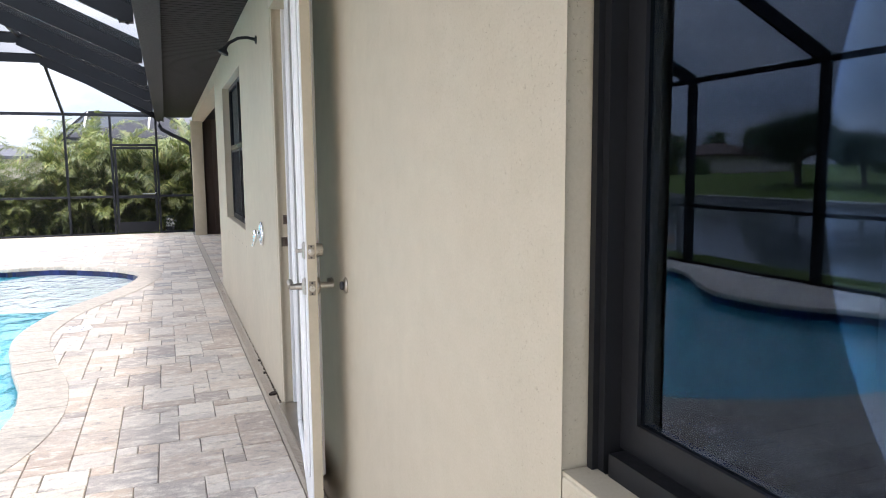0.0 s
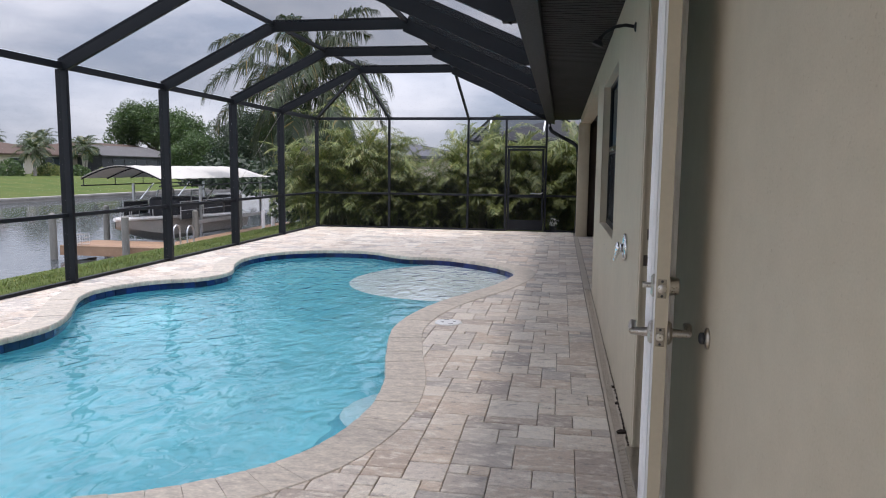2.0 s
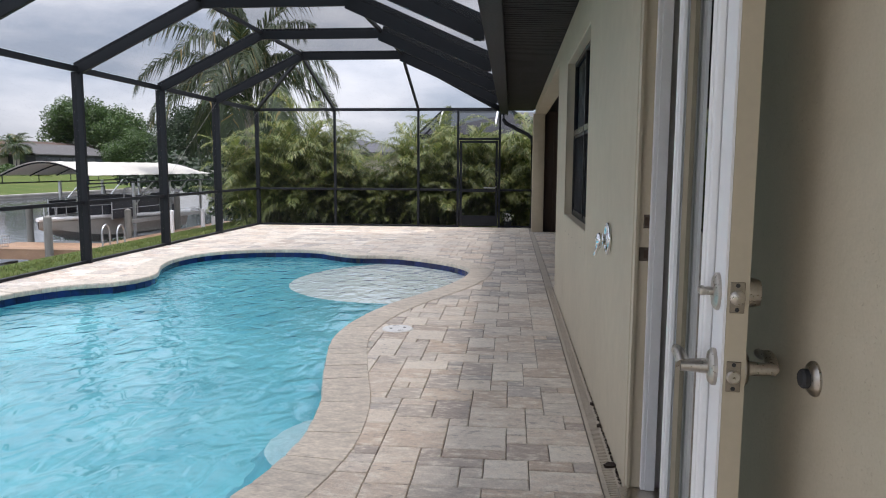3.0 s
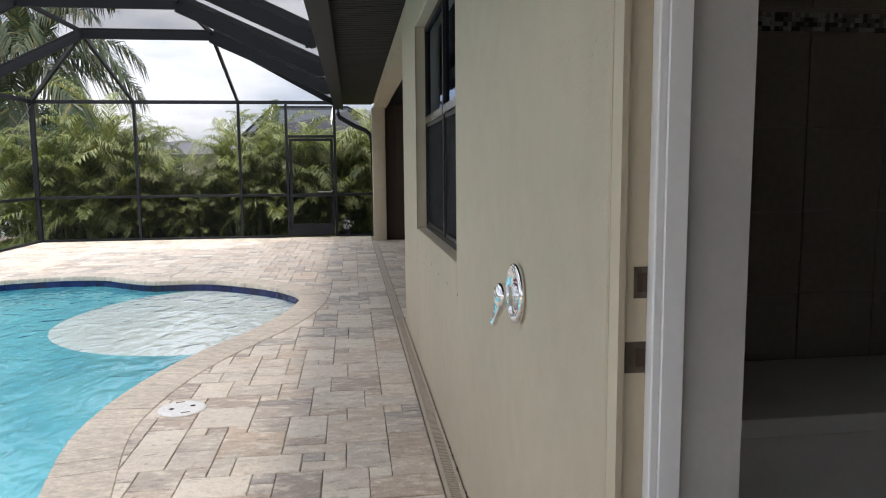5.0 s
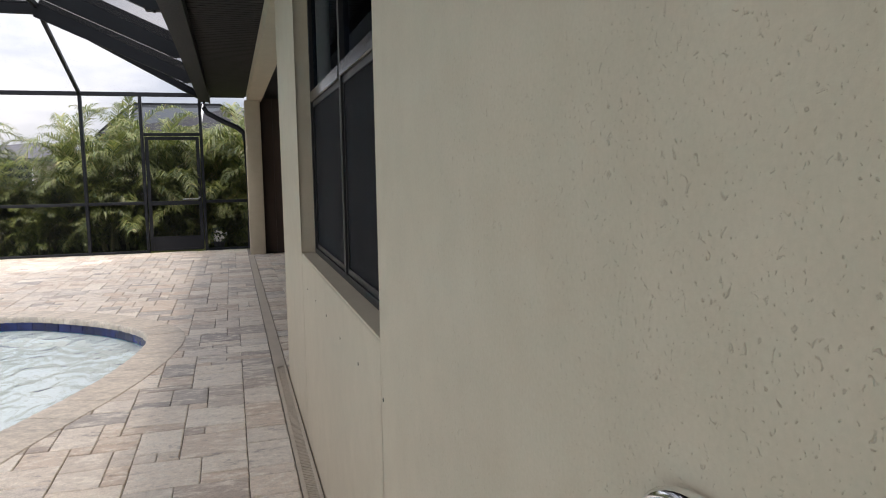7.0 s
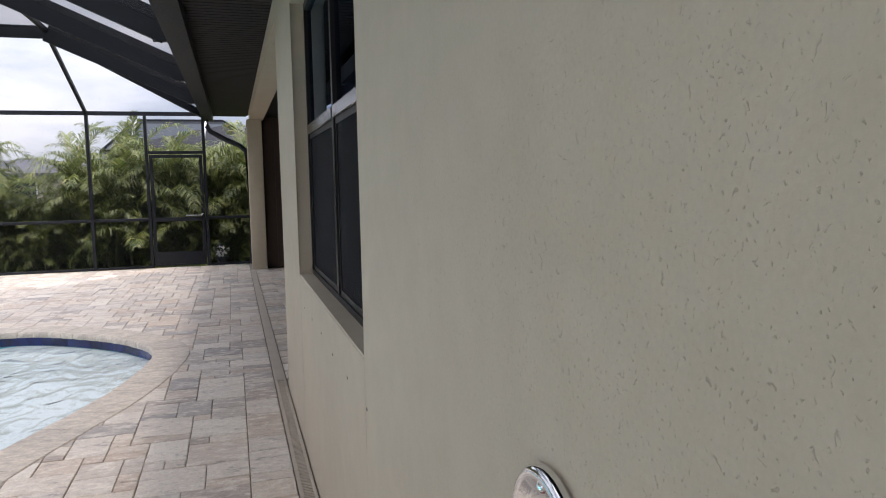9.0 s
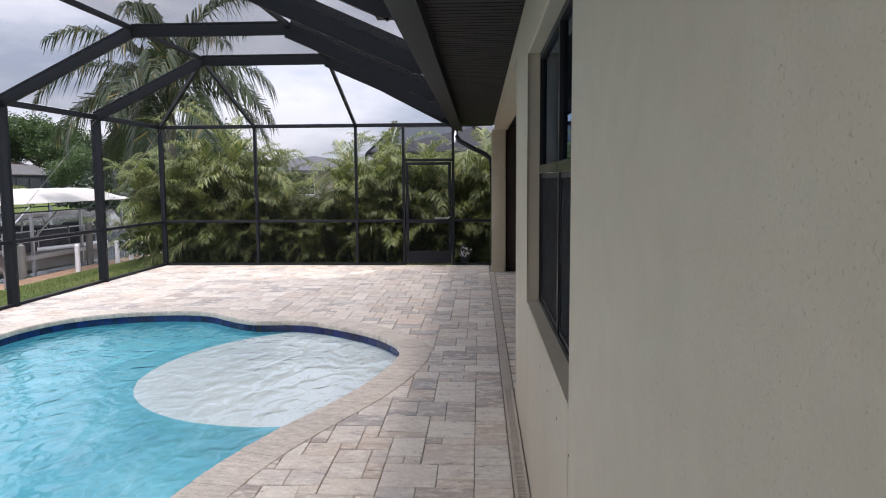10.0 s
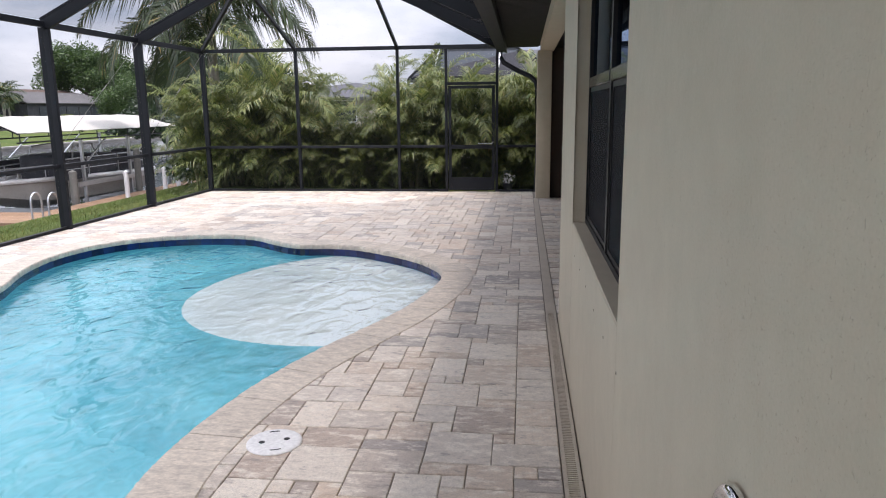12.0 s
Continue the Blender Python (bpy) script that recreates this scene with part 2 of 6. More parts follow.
SHELF = mat("pool_plaster_pale", (0.72, 0.735, 0.73), (0.64, 0.675, 0.675), 2.5, 40, 0.7, 0.1)
STEP = mat("pool_plaster_step", (0.46, 0.66, 0.70), (0.38, 0.60, 0.66), 3, 40, 0.7, 0.1)
TILE = mat("waterline_tile_cobalt", (0.008, 0.024, 0.15), (0.004, 0.010, 0.055), 9, 60, 0.15, 0.05, spread=0.45)
WATER = water_mat("pool_water", (0.90, 0.98, 0.99), 5.2, 0.46)
CANAL = water_mat("canal_water", (0, 0, 0), 3.0, 0.12, 1.33, (0.035, 0.045, 0.05))
WHITE = mat("white_paint", (0.84, 0.84, 0.84), (0.79, 0.79, 0.79), 3, 60, 0.4, 0.03, grain=0.06)
TRIM = mat("beige_trim_paint", (0.52, 0.45, 0.33), (0.47, 0.41, 0.30), 3, 60, 0.5, 0.05, grain=0.1)
NICKEL = mat("satin_nickel", (0.55, 0.51, 0.45), (0.48, 0.44, 0.39), 12, 150, 0.32, 0.03, metal=1.0)
EDGE_PLATE = mat("aged_edge_plate", (0.33, 0.285, 0.23), (0.25, 0.215, 0.175), 20, 150, 0.42, 0.05, metal=0.9)
CHROME = mat("chrome", (0.86, 0.87, 0.88), (0.8, 0.81, 0.82), 10, 60, 0.06, 0.0, metal=1.0)
RUBBER = mat("dark_rubber", (0.03, 0.03, 0.032), None, 10, 90, 0.75, 0.1)
GLASS = glass_mat("window_glass", (0.50, 0.56, 0.60), 1.55, (0.52, 0.66, 0.88))
DOOR_GLASS = glass_mat("door_glass", (0.42, 0.47, 0.45), 1.6)
PVC = mat("tan_plastic", (0.52, 0.45, 0.36), (0.45, 0.39, 0.31), 5, 60, 0.55, 0.1)
LIDMAT = mat("white_plastic", (0.82, 0.82, 0.80), (0.75, 0.75, 0.73), 5, 60, 0.45, 0.05)
BROWN = mat("dark_brown_boards", (0.055, 0.030, 0.018), (0.04, 0.022, 0.014), 2, 40, 0.6, 0.3, stretch=(3, 3, 0.4))
GREYWALL = mat("grey_drywall", (0.64, 0.625, 0.60), None, 2, 60, 0.7, 0.05, grain=0.1)
CURTAIN = mat("charcoal_curtain", (0.17, 0.175, 0.18), None, 3, 90, 0.9, 0.1, grain=0.15)
BATHTILE = mat("brown_bath_tile", (0.24, 0.215, 0.17), (0.19, 0.17, 0.14), 2, 40, 0.35, 0.1)
GRASS = mat("lawn_grass", (0.055, 0.092, 0.02), (0.10, 0.115, 0.032), 0.55, 9, 0.95, 0.8, 0.02, spec=0.1)
BLADE = leaf_mat("grass_blades", (0.06, 0.10, 0.022), (0.12, 0.155, 0.04))
CONCRETE = mat("seawall_concrete", (0.36, 0.34, 0.31), (0.24, 0.225, 0.2), 1.2, 25, 0.85, 0.4)
DOCKWOOD = mat("dock_boards", (0.32, 0.20, 0.12), (0.25, 0.155, 0.095), 3, 50, 0.75, 0.3, spread=0.15)
PILE = mat("weathered_piling", (0.22, 0.215, 0.19), (0.13, 0.128, 0.115), 3, 40, 0.85, 0.5, stretch=(3, 3, 0.5))
ALU = mat("lift_aluminium", (0.58, 0.59, 0.60), None, 4, 50, 0.4, 0.05, metal=0.8)
CANVAS = mat("cream_canvas", (0.52, 0.50, 0.45), (0.46, 0.44, 0.40), 0.8, 60, 0.8, 0.1)
GEL = mat("white_gelcoat", (0.86, 0.86, 0.85), (0.80, 0.80, 0.79), 1.5, 40, 0.25, 0.03)
COVER = mat("charcoal_cover", (0.05, 0.052, 0.06), (0.03, 0.032, 0.038), 2, 50, 0.8, 0.3)
BARK = mat("palm_bark", (0.40, 0.37, 0.33), (0.28, 0.26, 0.23), 4, 25, 0.9, 0.6, stretch=(1, 1, 6))
TREEBARK = mat("tree_bark", (0.13, 0.105, 0.08), (0.09, 0.075, 0.06), 3, 20, 0.9, 0.6)
ARECA = leaf_mat("areca_leaf", (0.05, 0.095, 0.026), (0.185, 0.215, 0.06), (0.36, 0.29, 0.13))
COCO = leaf_mat("coconut_leaf", (0.026, 0.045, 0.02), (0.058, 0.085, 0.034))
BROADLEAF = leaf_mat("broad_leaf", (0.028, 0.062, 0.017), (0.062, 0.11, 0.028), (0.10, 0.14, 0.045))
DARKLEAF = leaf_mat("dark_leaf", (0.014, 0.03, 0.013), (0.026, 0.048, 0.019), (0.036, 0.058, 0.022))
CANE = mat("green_cane", (0.16, 0.20, 0.07), (0.22, 0.20, 0.09), 4, 30, 0.6, 0.2)
ROOF_GREY = mat("grey_shingle", (0.115, 0.115, 0.125), (0.085, 0.085, 0.095), 2, 14, 0.85, 0.5, 0.02, spec=0.08)
ROOF_RED = mat("terracotta_shingle", (0.115, 0.08, 0.064), (0.085, 0.062, 0.052), 1, 12, 0.85, 0.5, 0.02, spec=0.08)
HOUSEWALL = mat("pale_house_wall", (0.55, 0.49, 0.41), None, 1, 20, 0.8, 0.1)
DARKGLASS = mat("dark_window", (0.03, 0.04, 0.05), None, 3, 30, 0.12, 0.0)


# ---- mesh helpers ----
def box(bm, x0, x1, y0, y1, z0, z1):
    v = [bm.verts.new((x, y, z)) for x in (x0, x1) for y in (y0, y1) for z in (z0, z1)]
    for f in ((0, 1, 3, 2), (4, 6, 7, 5), (0, 4, 5, 1), (2, 3, 7, 6), (0, 2, 6, 4), (1, 5, 7, 3)):
        bm.faces.new([v[i] for i in f])
    return v


def rbox(bm, x0, x1, y0, y1, z0, z1, r=0.01, seg=2):
    """A box with rounded edges."""
    tmp = bmesh.new()
    box(tmp, x0, x1, y0, y1, z0, z1)
    bmesh.ops.bevel(tmp, geom=tmp.edges[:], offset=r, segments=seg, affect="EDGES", profile=0.5)
    merge(bm, tmp)


def merge(bm, tmp):
    me = bpy.data.meshes.new("tmp")
    tmp.to_mesh(me)
    tmp.free()
    bm.from_mesh(me)
    bpy.data.meshes.remove(me)


def ring(bm, c, u, v, r, n, ru=None):
    return [bm.verts.new(c + u * ((ru or r) * math.cos(2 * math.pi * i / n)) + v * (r * math.sin(2 * math.pi * i / n))) for i in range(n)]


def axes(d):
    d = Vector(d).normalized()
    u = d.cross(Vector((0, 0, 1)))
    if u.length < 1e-3:
        u = Vector((1, 0, 0))
    u.normalize()
    return u, u.cross(d).normalized()


def tube(bm, pts, radii, n=10, caps=True):
    """A round tube through pts; radii is one number or one for each point."""
    pts = [Vector(p) for p in pts]
    if isinstance(radii, (int, float)):
        radii = [radii] * len(pts)
    rings = []
    for i, p in enumerate(pts):
        d = pts[min(i + 1, len(pts) - 1)] - pts[max(i - 1, 0)]
        u, v = axes(d)
        rings.append(ring(bm, p, u, v, radii[i], n))
    for a, b in zip(rings, rings[1:]):
        for i in range(n):
            bm.faces.new((a[i], a[(i + 1) % n], b[(i + 1) % n], b[i]))
    if caps:
        bm.faces.new(rings[0])
        bm.faces.new(rings[-1][::-1])


def bar(bm, a, b, w, h, up=(0, 0, 1)):
    """A rectangular bar from a to b, w across and h along up."""
    a, b, up = Vector(a), Vector(b), Vector(up)
    d = (b - a).normalized()
    s = d.cross(up).normalized() * (w / 2)
    t = s.cross(d).normalized() * (h / 2)
    v = [bm.verts.new(p + i * s + j * t) for p in (a, b) for i, j in ((-1, -1), (1, -1), (1, 1), (-1, 1))]
    for i in range(4):
        bm.faces.new((v[i], v[(i + 1) % 4], v[4 + (i + 1) % 4], v[4 + i]))
    bm.faces.new(v[3::-1])
    bm.faces.new(v[4:])


def lathe(bm, origin, axis, profile, n=24):
    """Turn (distance along axis, radius) pairs round the axis."""
    o, ax = Vector(origin), Vector(axis).normalized()
    u, v = axes(ax)
    rings = [ring(bm, o + ax * d, u, v, max(r, 1e-4), n) for d, r in profile]
    for a, b in zip(rings, rings[1:]):
        for i in range(n):
            bm.faces.new((a[i], a[(i + 1) % n], b[(i + 1) % n], b[i]))
    bm.faces.new(rings[0][::-1])
    bm.faces.new(rings[-1])


def finish(bm, name, material, smooth=False, recalc=True):
    if recalc:
        bmesh.ops.recalc_face_normals(bm, faces=bm.faces[:])
    me = bpy.data.meshes.new(name)
    bm.to_mesh(me)
    bm.free()
    me.materials.append(material)
    if smooth:
        me.shade_smooth()
        me.set_sharp_from_angle(angle=radians(40))
    return me


def part(name, bm, material, parent, label="", smooth=False, recalc=True):
    ob = new(name, finish(bm, name, material, smooth, recalc))
    ob.parent = parent
    if label:
        tagged(ob, label)
    return ob


def thing(name, label, category, at=(0, 0, 0), group="", kind="", rz=0):
    ob = new(name)
    ob.matrix_world = pose(*at, 0, 0, rz)
    return tagged(ob, label, category, group, kind)


def solid(name, bm, material, label, category, kind="structure", smooth=False):
    return tagged(new(name, finish(bm, name, material, smooth)), label, category, kind=kind)


def one_box(name, material, parent, dims, label="", r=0.0):
    bm = bmesh.new()
    if r:
        rbox(bm, *dims, r=r)
    else:
        box(bm, *dims)
    return part(name, bm, material, parent, label, smooth=bool(r))


def from_lists(name, verts, faces, material):
    me = bpy.data.meshes.new(name)
    me.from_pydata(verts, [], faces)
    me.materials.append(material)
    return me


# ---- ground, canal, far bank ----
CAGE_X, CAGE_Y, CAGE_BACK = -6.59, 16.71, -4.2
SHORE, FAR = -9.3, -37.0


def build_ground():
    xs = [(-900, 0.6), (-75, 0.6), (-50, 0.35), (-44, -0.2), (-37.6, -0.78), (FAR, -0.82), (FAR + 0.02, -2.4), (SHORE - 0.02, -2.4),
          (SHORE, -0.34), (-8.6, -0.27), (-7.6, -0.12), (CAGE_X - 0.06, -0.06), (0.3, -0.06), (6, -0.06), (900, -0.06)]
    ys = [-500, -60, CAGE_BACK, 0, 8, CAGE_Y + 0.05, 24, 60, 140, 900]
    bm = bmesh.new()
    grid = [[bm.verts.new((x, y, z)) for y in ys] for x, z in xs]
    for i in range(len(xs) - 1):
        for j in range(len(ys) - 1):
            if xs[i][0] >= CAGE_X - 0.1 and xs[i + 1][0] <= 6 and CAGE_BACK <= ys[j] and ys[j + 1] <= CAGE_Y + 0.05:
                continue
            bm.faces.new((grid[i][j], grid[i + 1][j], grid[i + 1][j + 1], grid[i][j + 1]))
    solid("ground", bm, GRASS, "mown green lawn around the house and across the canal", "lawn")
    bm = bmesh.new()
    v = [bm.verts.new(p) for p in ((FAR, -500, -1.1), (SHORE, -500, -1.1), (SHORE, 900, -1.1), (FAR, 900, -1.1))]
    bm.faces.new(v)
    solid("water", bm, CANAL, "grey rippled canal water between two seawalls", "canal")
    bm = bmesh.new()
    box(bm, SHORE - 0.14, SHORE + 0.1, -500, 900, -2.4, -0.37)
    box(bm, SHORE - 0.2, SHORE + 0.1, -500, 900, -0.52, -0.40)
    solid("wall_seawall_near", bm, CONCRETE, "concrete seawall with a cap along the lawn", "seawall")
    bm = bmesh.new()
    box(bm, FAR - 0.1, FAR + 0.14, -500, 900, -2.4, -0.88)
    box(bm, FAR - 0.4, FAR + 0.25, -500, 900, -0.9, -0.78)
    solid("wall_seawall_far", bm, CONCRETE, "weathered concrete seawall across the canal", "seawall")


build_ground()

# ---- pool outline ----
POOL = [(-1.03, 9.62), (-1.17, 10.08), (-1.56, 10.58), (-2.2, 11.05), (-2.60, 11.14), (-2.97, 11.12), (-3.32, 11.33), (-3.75, 11.66),
        (-4.25, 11.72), (-4.86, 11.57), (-5.37, 11.15), (-5.58, 10.4), (-5.44, 9.6), (-5.12, 8.8), (-5.22, 8.2), (-5.7, 7.8),
        (-5.98, 7.2), (-5.9, 6.6), (-5.3, 5.56), (-5.15, 5.0), (-5.3, 4.3), (-5.75, 3.5), (-5.5, 2.5), (-4.6, 1.95), (-3.5, 1.85),
        (-2.43, 2.13), (-1.81, 2.62), (-1.58, 3.3), (-1.60, 4.05), (-1.79, 4.9), (-1.94, 5.8), (-1.85, 6.7), (-1.64, 7.4),
        (-1.29, 8.26), (-1.10, 8.96)]


def smooth_loop(pts, n):
    out = []
    k = len(pts)
    for i in range(k):
        a, b, c, d = (np.array(pts[(i + j) % k]) for j in (-1, 0, 1, 2))
        for s in range(n):
            t = s / n
            out.append(tuple(0.5 * (2 * b + (c - a) * t + (2 * a - 5 * b + 4 * c - d) * t * t + (3 * b - a - 3 * c + d) * t ** 3)))
    return out


def even_loop(pts, step):
    p = np.array(pts + [pts[0]])
    d = np.concatenate([[0], np.cumsum(np.hypot(*np.diff(p, axis=0).T))])
    n = int(round(d[-1] / step))
    s = np.linspace(0, d[-1], n, endpoint=False)
    return np.stack([np.interp(s, d, p[:, 0]), np.interp(s, d, p[:, 1])], 1)


EDGE = even_loop(smooth_loop(POOL, 10), 0.157)
_t = np.roll(EDGE, -1, 0) - np.roll(EDGE, 1, 0)
_t /= np.hypot(_t[:, 0], _t[:, 1])[:, None]
EDGE_N = np.stack([_t[:, 1], -_t[:, 0]], 1)
# the normal points out of the water
if (np.mean(EDGE_N * (EDGE - EDGE.mean(0))) < 0):
    EDGE_N = -EDGE_N


def offset(d):
    return EDGE + EDGE_N * d


def inside(poly, pts):
    x, y = pts[:, 0], pts[:, 1]
    res = np.zeros(len(pts), bool)
    for (x0, y0), (x1, y1) in zip(poly, np.roll(poly, -1, 0)):
        c = (y0 > y) != (y1 > y)
        res ^= c & (x < (x1 - x0) * (y - y0) / (y1 - y0 + 1e-12) + x0)
    return res


def sheet_with_hole(rect, hole, z):
    bm = bmesh.new()
    x0, x1, y0, y1 = rect
    o = [bm.verts.new((x, y, z)) for x, y in ((x0, y0), (x1, y0), (x1, y1), (x0, y1))]
    h = [bm.verts.new((x, y, z)) for x, y in hole]
    edges = [bm.edges.new((o[i], o[(i + 1) % 4])) for i in range(4)]
    edges += [bm.edges.new((h[i], h[(i + 1) % len(h)])) for i in range(len(h))]
    bmesh.ops.triangle_fill(bm, use_beauty=True, use_dissolve=False, edges=edges)
    return bm


def build_pool():
    pool = thing("swimming_pool", "freeform aqua swimming pool with a pale shallow sun shelf", "swimming pool")
    bm = bmesh.new()
    rings = [[bm.verts.new((x, y, z)) for x, y in offset(d)] for d, z in ((0.02, -0.03), (0.0, -0.5), (-0.12, -0.75), (-0.3, -0.92), (-0.5, -1.02), (-0.7, -1.06))]
    for a, b in zip(rings, rings[1:]):
        for i in range(len(a)):
            j = (i + 1) % len(a)
            bm.faces.new((a[i], a[j], b[j], b[i]))
    cove = rings[-1]
    edges = [bm.edges.get((cove[i], cove[(i + 1) % len(cove)])) for i in range(len(cove))]
    bmesh.ops.triangle_fill(bm, use_beauty=True, edges=edges)
    part("basin", bm, PLASTER, pool, "aqua plaster basin", smooth=True)
    bm = bmesh.new()
    v = [bm.verts.new((x, y, -0.128)) for x, y in offset(0.012)]
    bmesh.ops.triangle_fill(bm, use_beauty=True, edges=[bm.edges.new((v[i], v[(i + 1) % len(v)])) for i in range(len(v))])
    for f in bm.faces:
        if f.normal.z < 0:
            f.normal_flip()
    part("water_surface", bm, WATER, pool, "clear rippled water", recalc=False).visible_shadow = False

    def ledge(name, cx, cy, r, z, material, label):
        """A round platform under water, cut to the pool's outline."""
        pts = [(cx + r * math.cos(a), cy + r * math.sin(a) * (1.27 if math.sin(a) > 0 else 1.0)) for a in np.linspace(0, 2 * math.pi, 96, endpoint=False)]
        inner = offset(0.0)
        keep = []
        for x, y in pts:
            if inside(inner, np.array([[x, y]]))[0]:
                keep.append((x, y))
            else:
                k = np.argmin(np.hypot(inner[:, 0] - x, inner[:, 1] - y))
                q = tuple(inner[k])
                if not keep or keep[-1] != q:
                    keep.append(q)
        b = bmesh.new()
        up = [b.verts.new((x, y, z)) for x, y in keep]
        b.faces.new(up)
        bmesh.ops.triangulate(b, faces=b.faces[:])
        cap = part(name, b, material, pool, label)
        b = bmesh.new()
        up = [b.verts.new((x, y, z)) for x, y in keep]
        dn = [b.verts.new((cx + (x - cx) * 1.75, cy + (y - cy) * 1.75, z - 0.9)) for x, y in keep]
        for i in range(len(up)):
            j = (i + 1) % len(up)
            b.faces.new((up[i], up[j], dn[j], dn[i]))
        part("riser", b, PLASTER, cap, "aqua riser", True)

    ledge("sun_shelf", -1.95, 9.39, 1.485, -0.18, SHELF, "pale shallow sun shelf")
    ledge("step", -1.48, 3.92, 0.40, -0.26, STEP, "pale aqua entry step")
    # waterline tiles, one by one
    tiles = even_loop([tuple(p) for p in offset(0.008)], 0.152)
    line = part("waterline_band", _band(offset(0.010), -0.04, -0.168), mat("dark_grout", (0.02, 0.025, 0.045), None, 8, 90, 0.8, 0.2), pool, "grout band behind the tiles")
    bm = bmesh.new()
    box(bm, -0.073, 0.073, -0.006, 0.006, -0.058, 0.058)
    me = finish(bm, "tile", TILE)
    n = len(tiles)
    for i in range(n):
        a, b = tiles[i], tiles[(i + 1) % n]
        ob = new("tile", me)
        ob.parent = line
        ang = math.degrees(math.atan2(b[1] - a[1], b[0] - a[0]))
        ob.matrix_world = pose((a[0] + b[0]) / 2, (a[1] + b[1]) / 2, -0.102, 0, 0, ang)
    return pool


def _band(loop, z1, z0):
    bm = bmesh.new()
    a = [bm.verts.new((x, y, z1)) for x, y in loop]
    b = [bm.verts.new((x, y, z0)) for x, y in loop]
    for i in range(len(a)):
        j = (i + 1) % len(a)
        bm.faces.new((a[i], a[j], b[j], b[i]))
    return bm


build_pool()


# ---- house ----
SOFFIT_Z = 2.72
WALL_END = 8.2
DOOR0, DOOR1, DOOR_TOP = 2.20, 3.158, 2.47
WIN0, WIN1, WIN_Z0, WIN_Z1 = 5.04, 6.97, 0.96, 2.37
BACK0, BACK1 = -2.3, -0.226


def build_house():
    bm = bmesh.new()
    t = 0.26
    cuts = [(CAGE_BACK - 1.5, BACK0, None), (BACK0, BACK1, (WIN_Z0, WIN_Z1)), (BACK1, DOOR0, None), (DOOR0, DOOR1, (-0.1, DOOR_TOP)),
            (DOOR1, WIN0, None), (WIN0, WIN1, (WIN_Z0, WIN_Z1)), (WIN1, WALL_END, None)]
    for y0, y1, hole in cuts:
        if hole is None:
            box(bm, 0, t, y0, y1, -0.1, 2.9)
        else:
            if hole[0] > 0:
                box(bm, 0, t, y0, y1, -0.1, hole[0])
            box(bm, 0, t, y0, y1, hole[1], 2.9)
    bmesh.ops.remove_doubles(bm, verts=bm.verts[:], dist=1e-5)
    inner = [f for f in bm.faces if all(len(e.link_faces) > 2 for e in f.edges)]
    bmesh.ops.delete(bm, geom=inner, context="FACES_ONLY")
    arris = [e for e in bm.edges if len(e.link_faces) == 2 and e.calc_face_angle(0) > 1.2 and min(v.co.x for v in e.verts) < 0.001]
    bmesh.ops.bevel(bm, geom=arris, offset=0.009, segments=3, affect="EDGES", profile=0.5)
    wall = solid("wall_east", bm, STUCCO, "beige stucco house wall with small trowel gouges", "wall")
    for k in range(6):
        bm = bmesh.new()
        lathe(bm, (0.001, 5.02 + 0.345 * k, 0.825 - 0.004 * (k % 3)), (-1, 0, 0), [(0, 0.006), (0.002, 0.005), (0.0025, 0.002)], 8)
        part("wall_plug", bm, RUBBER, wall, "small dark wall plug")
    bm = bmesh.new()
    box(bm, 0.0, 0.23, WALL_END, 16.0, 2.56, 2.9)
    solid("wall_header", bm, STUCCO, "beige stucco beam over the covered patio", "beam")
    bm = bmesh.new()
    rbox(bm, -0.05, 0.20, 15.64, 16.0, -0.02, 2.56, 0.012)
    solid("wall_column", bm, STUCCO, "beige stucco column at the patio's end", "column", smooth=True)
    # covered patio behind the header
    bm = bmesh.new()
    box(bm, 0.26, 3.4, WALL_END - 0.2, WALL_END, -0.1, 2.9)
    solid("wall_patio_near", bm, STUCCO, "beige stucco return wall of the patio", "wall")
    bm = bmesh.new()
    box(bm, 3.4, 3.6, WALL_END - 0.2, 16.2, -0.1, 2.9)
    solid("wall_patio_back", bm, STUCCO, "beige stucco back wall of the covered patio", "wall")
    end = tagged(new("wall_patio_far", None), "dark brown boarded end wall of the patio", "wall", kind="structure")
    for i in range(16):
        x = 0.20 + i * 0.2
        one_box("board", BROWN, end, (x + 0.004, x + 0.196, 15.86, 15.9 + 0.004 * (i % 2), 0, 2.62))
    one_box("backing", BROWN, end, (0.2, 3.4, 15.91, 16.0, -0.02, 2.9))
    bm = bmesh.new()
    box(bm, 0.23, 3.6, WALL_END - 0.2, 16.2, 2.62, 2.7)
    solid("ceiling", bm, SOFFIT, "dark patio ceiling", "ceiling")
    # soffit with ribs that run out from the wall
    bm = bmesh.new()
    box(bm, -0.60, 0.02, CAGE_BACK - 1.5, CAGE_Y, SOFFIT_Z + 0.008, SOFFIT_Z + 0.05)
    y = CAGE_BACK - 1.5
    while y < CAGE_Y:
        box(bm, -0.60, 0.0, y, min(y + 0.072, CAGE_Y), SOFFIT_Z - 0.004, SOFFIT_Z + 0.008)
        y += 0.088
    solid("ceiling_soffit", bm, SOFFIT, "dark bronze ribbed soffit under the eave", "soffit")
    bm = bmesh.new()
    box(bm, -0.78, -0.61, CAGE_BACK - 1.5, CAGE_Y + 0.03, 2.62, 2.80)
    box(bm, -0.80, -0.77, CAGE_BACK - 1.5, CAGE_Y + 0.03, 2.77, 2.83)
    box(bm, -0.63, -0.60, CAGE_BACK - 1.5, CAGE_Y + 0.03, 2.60, 2.86)
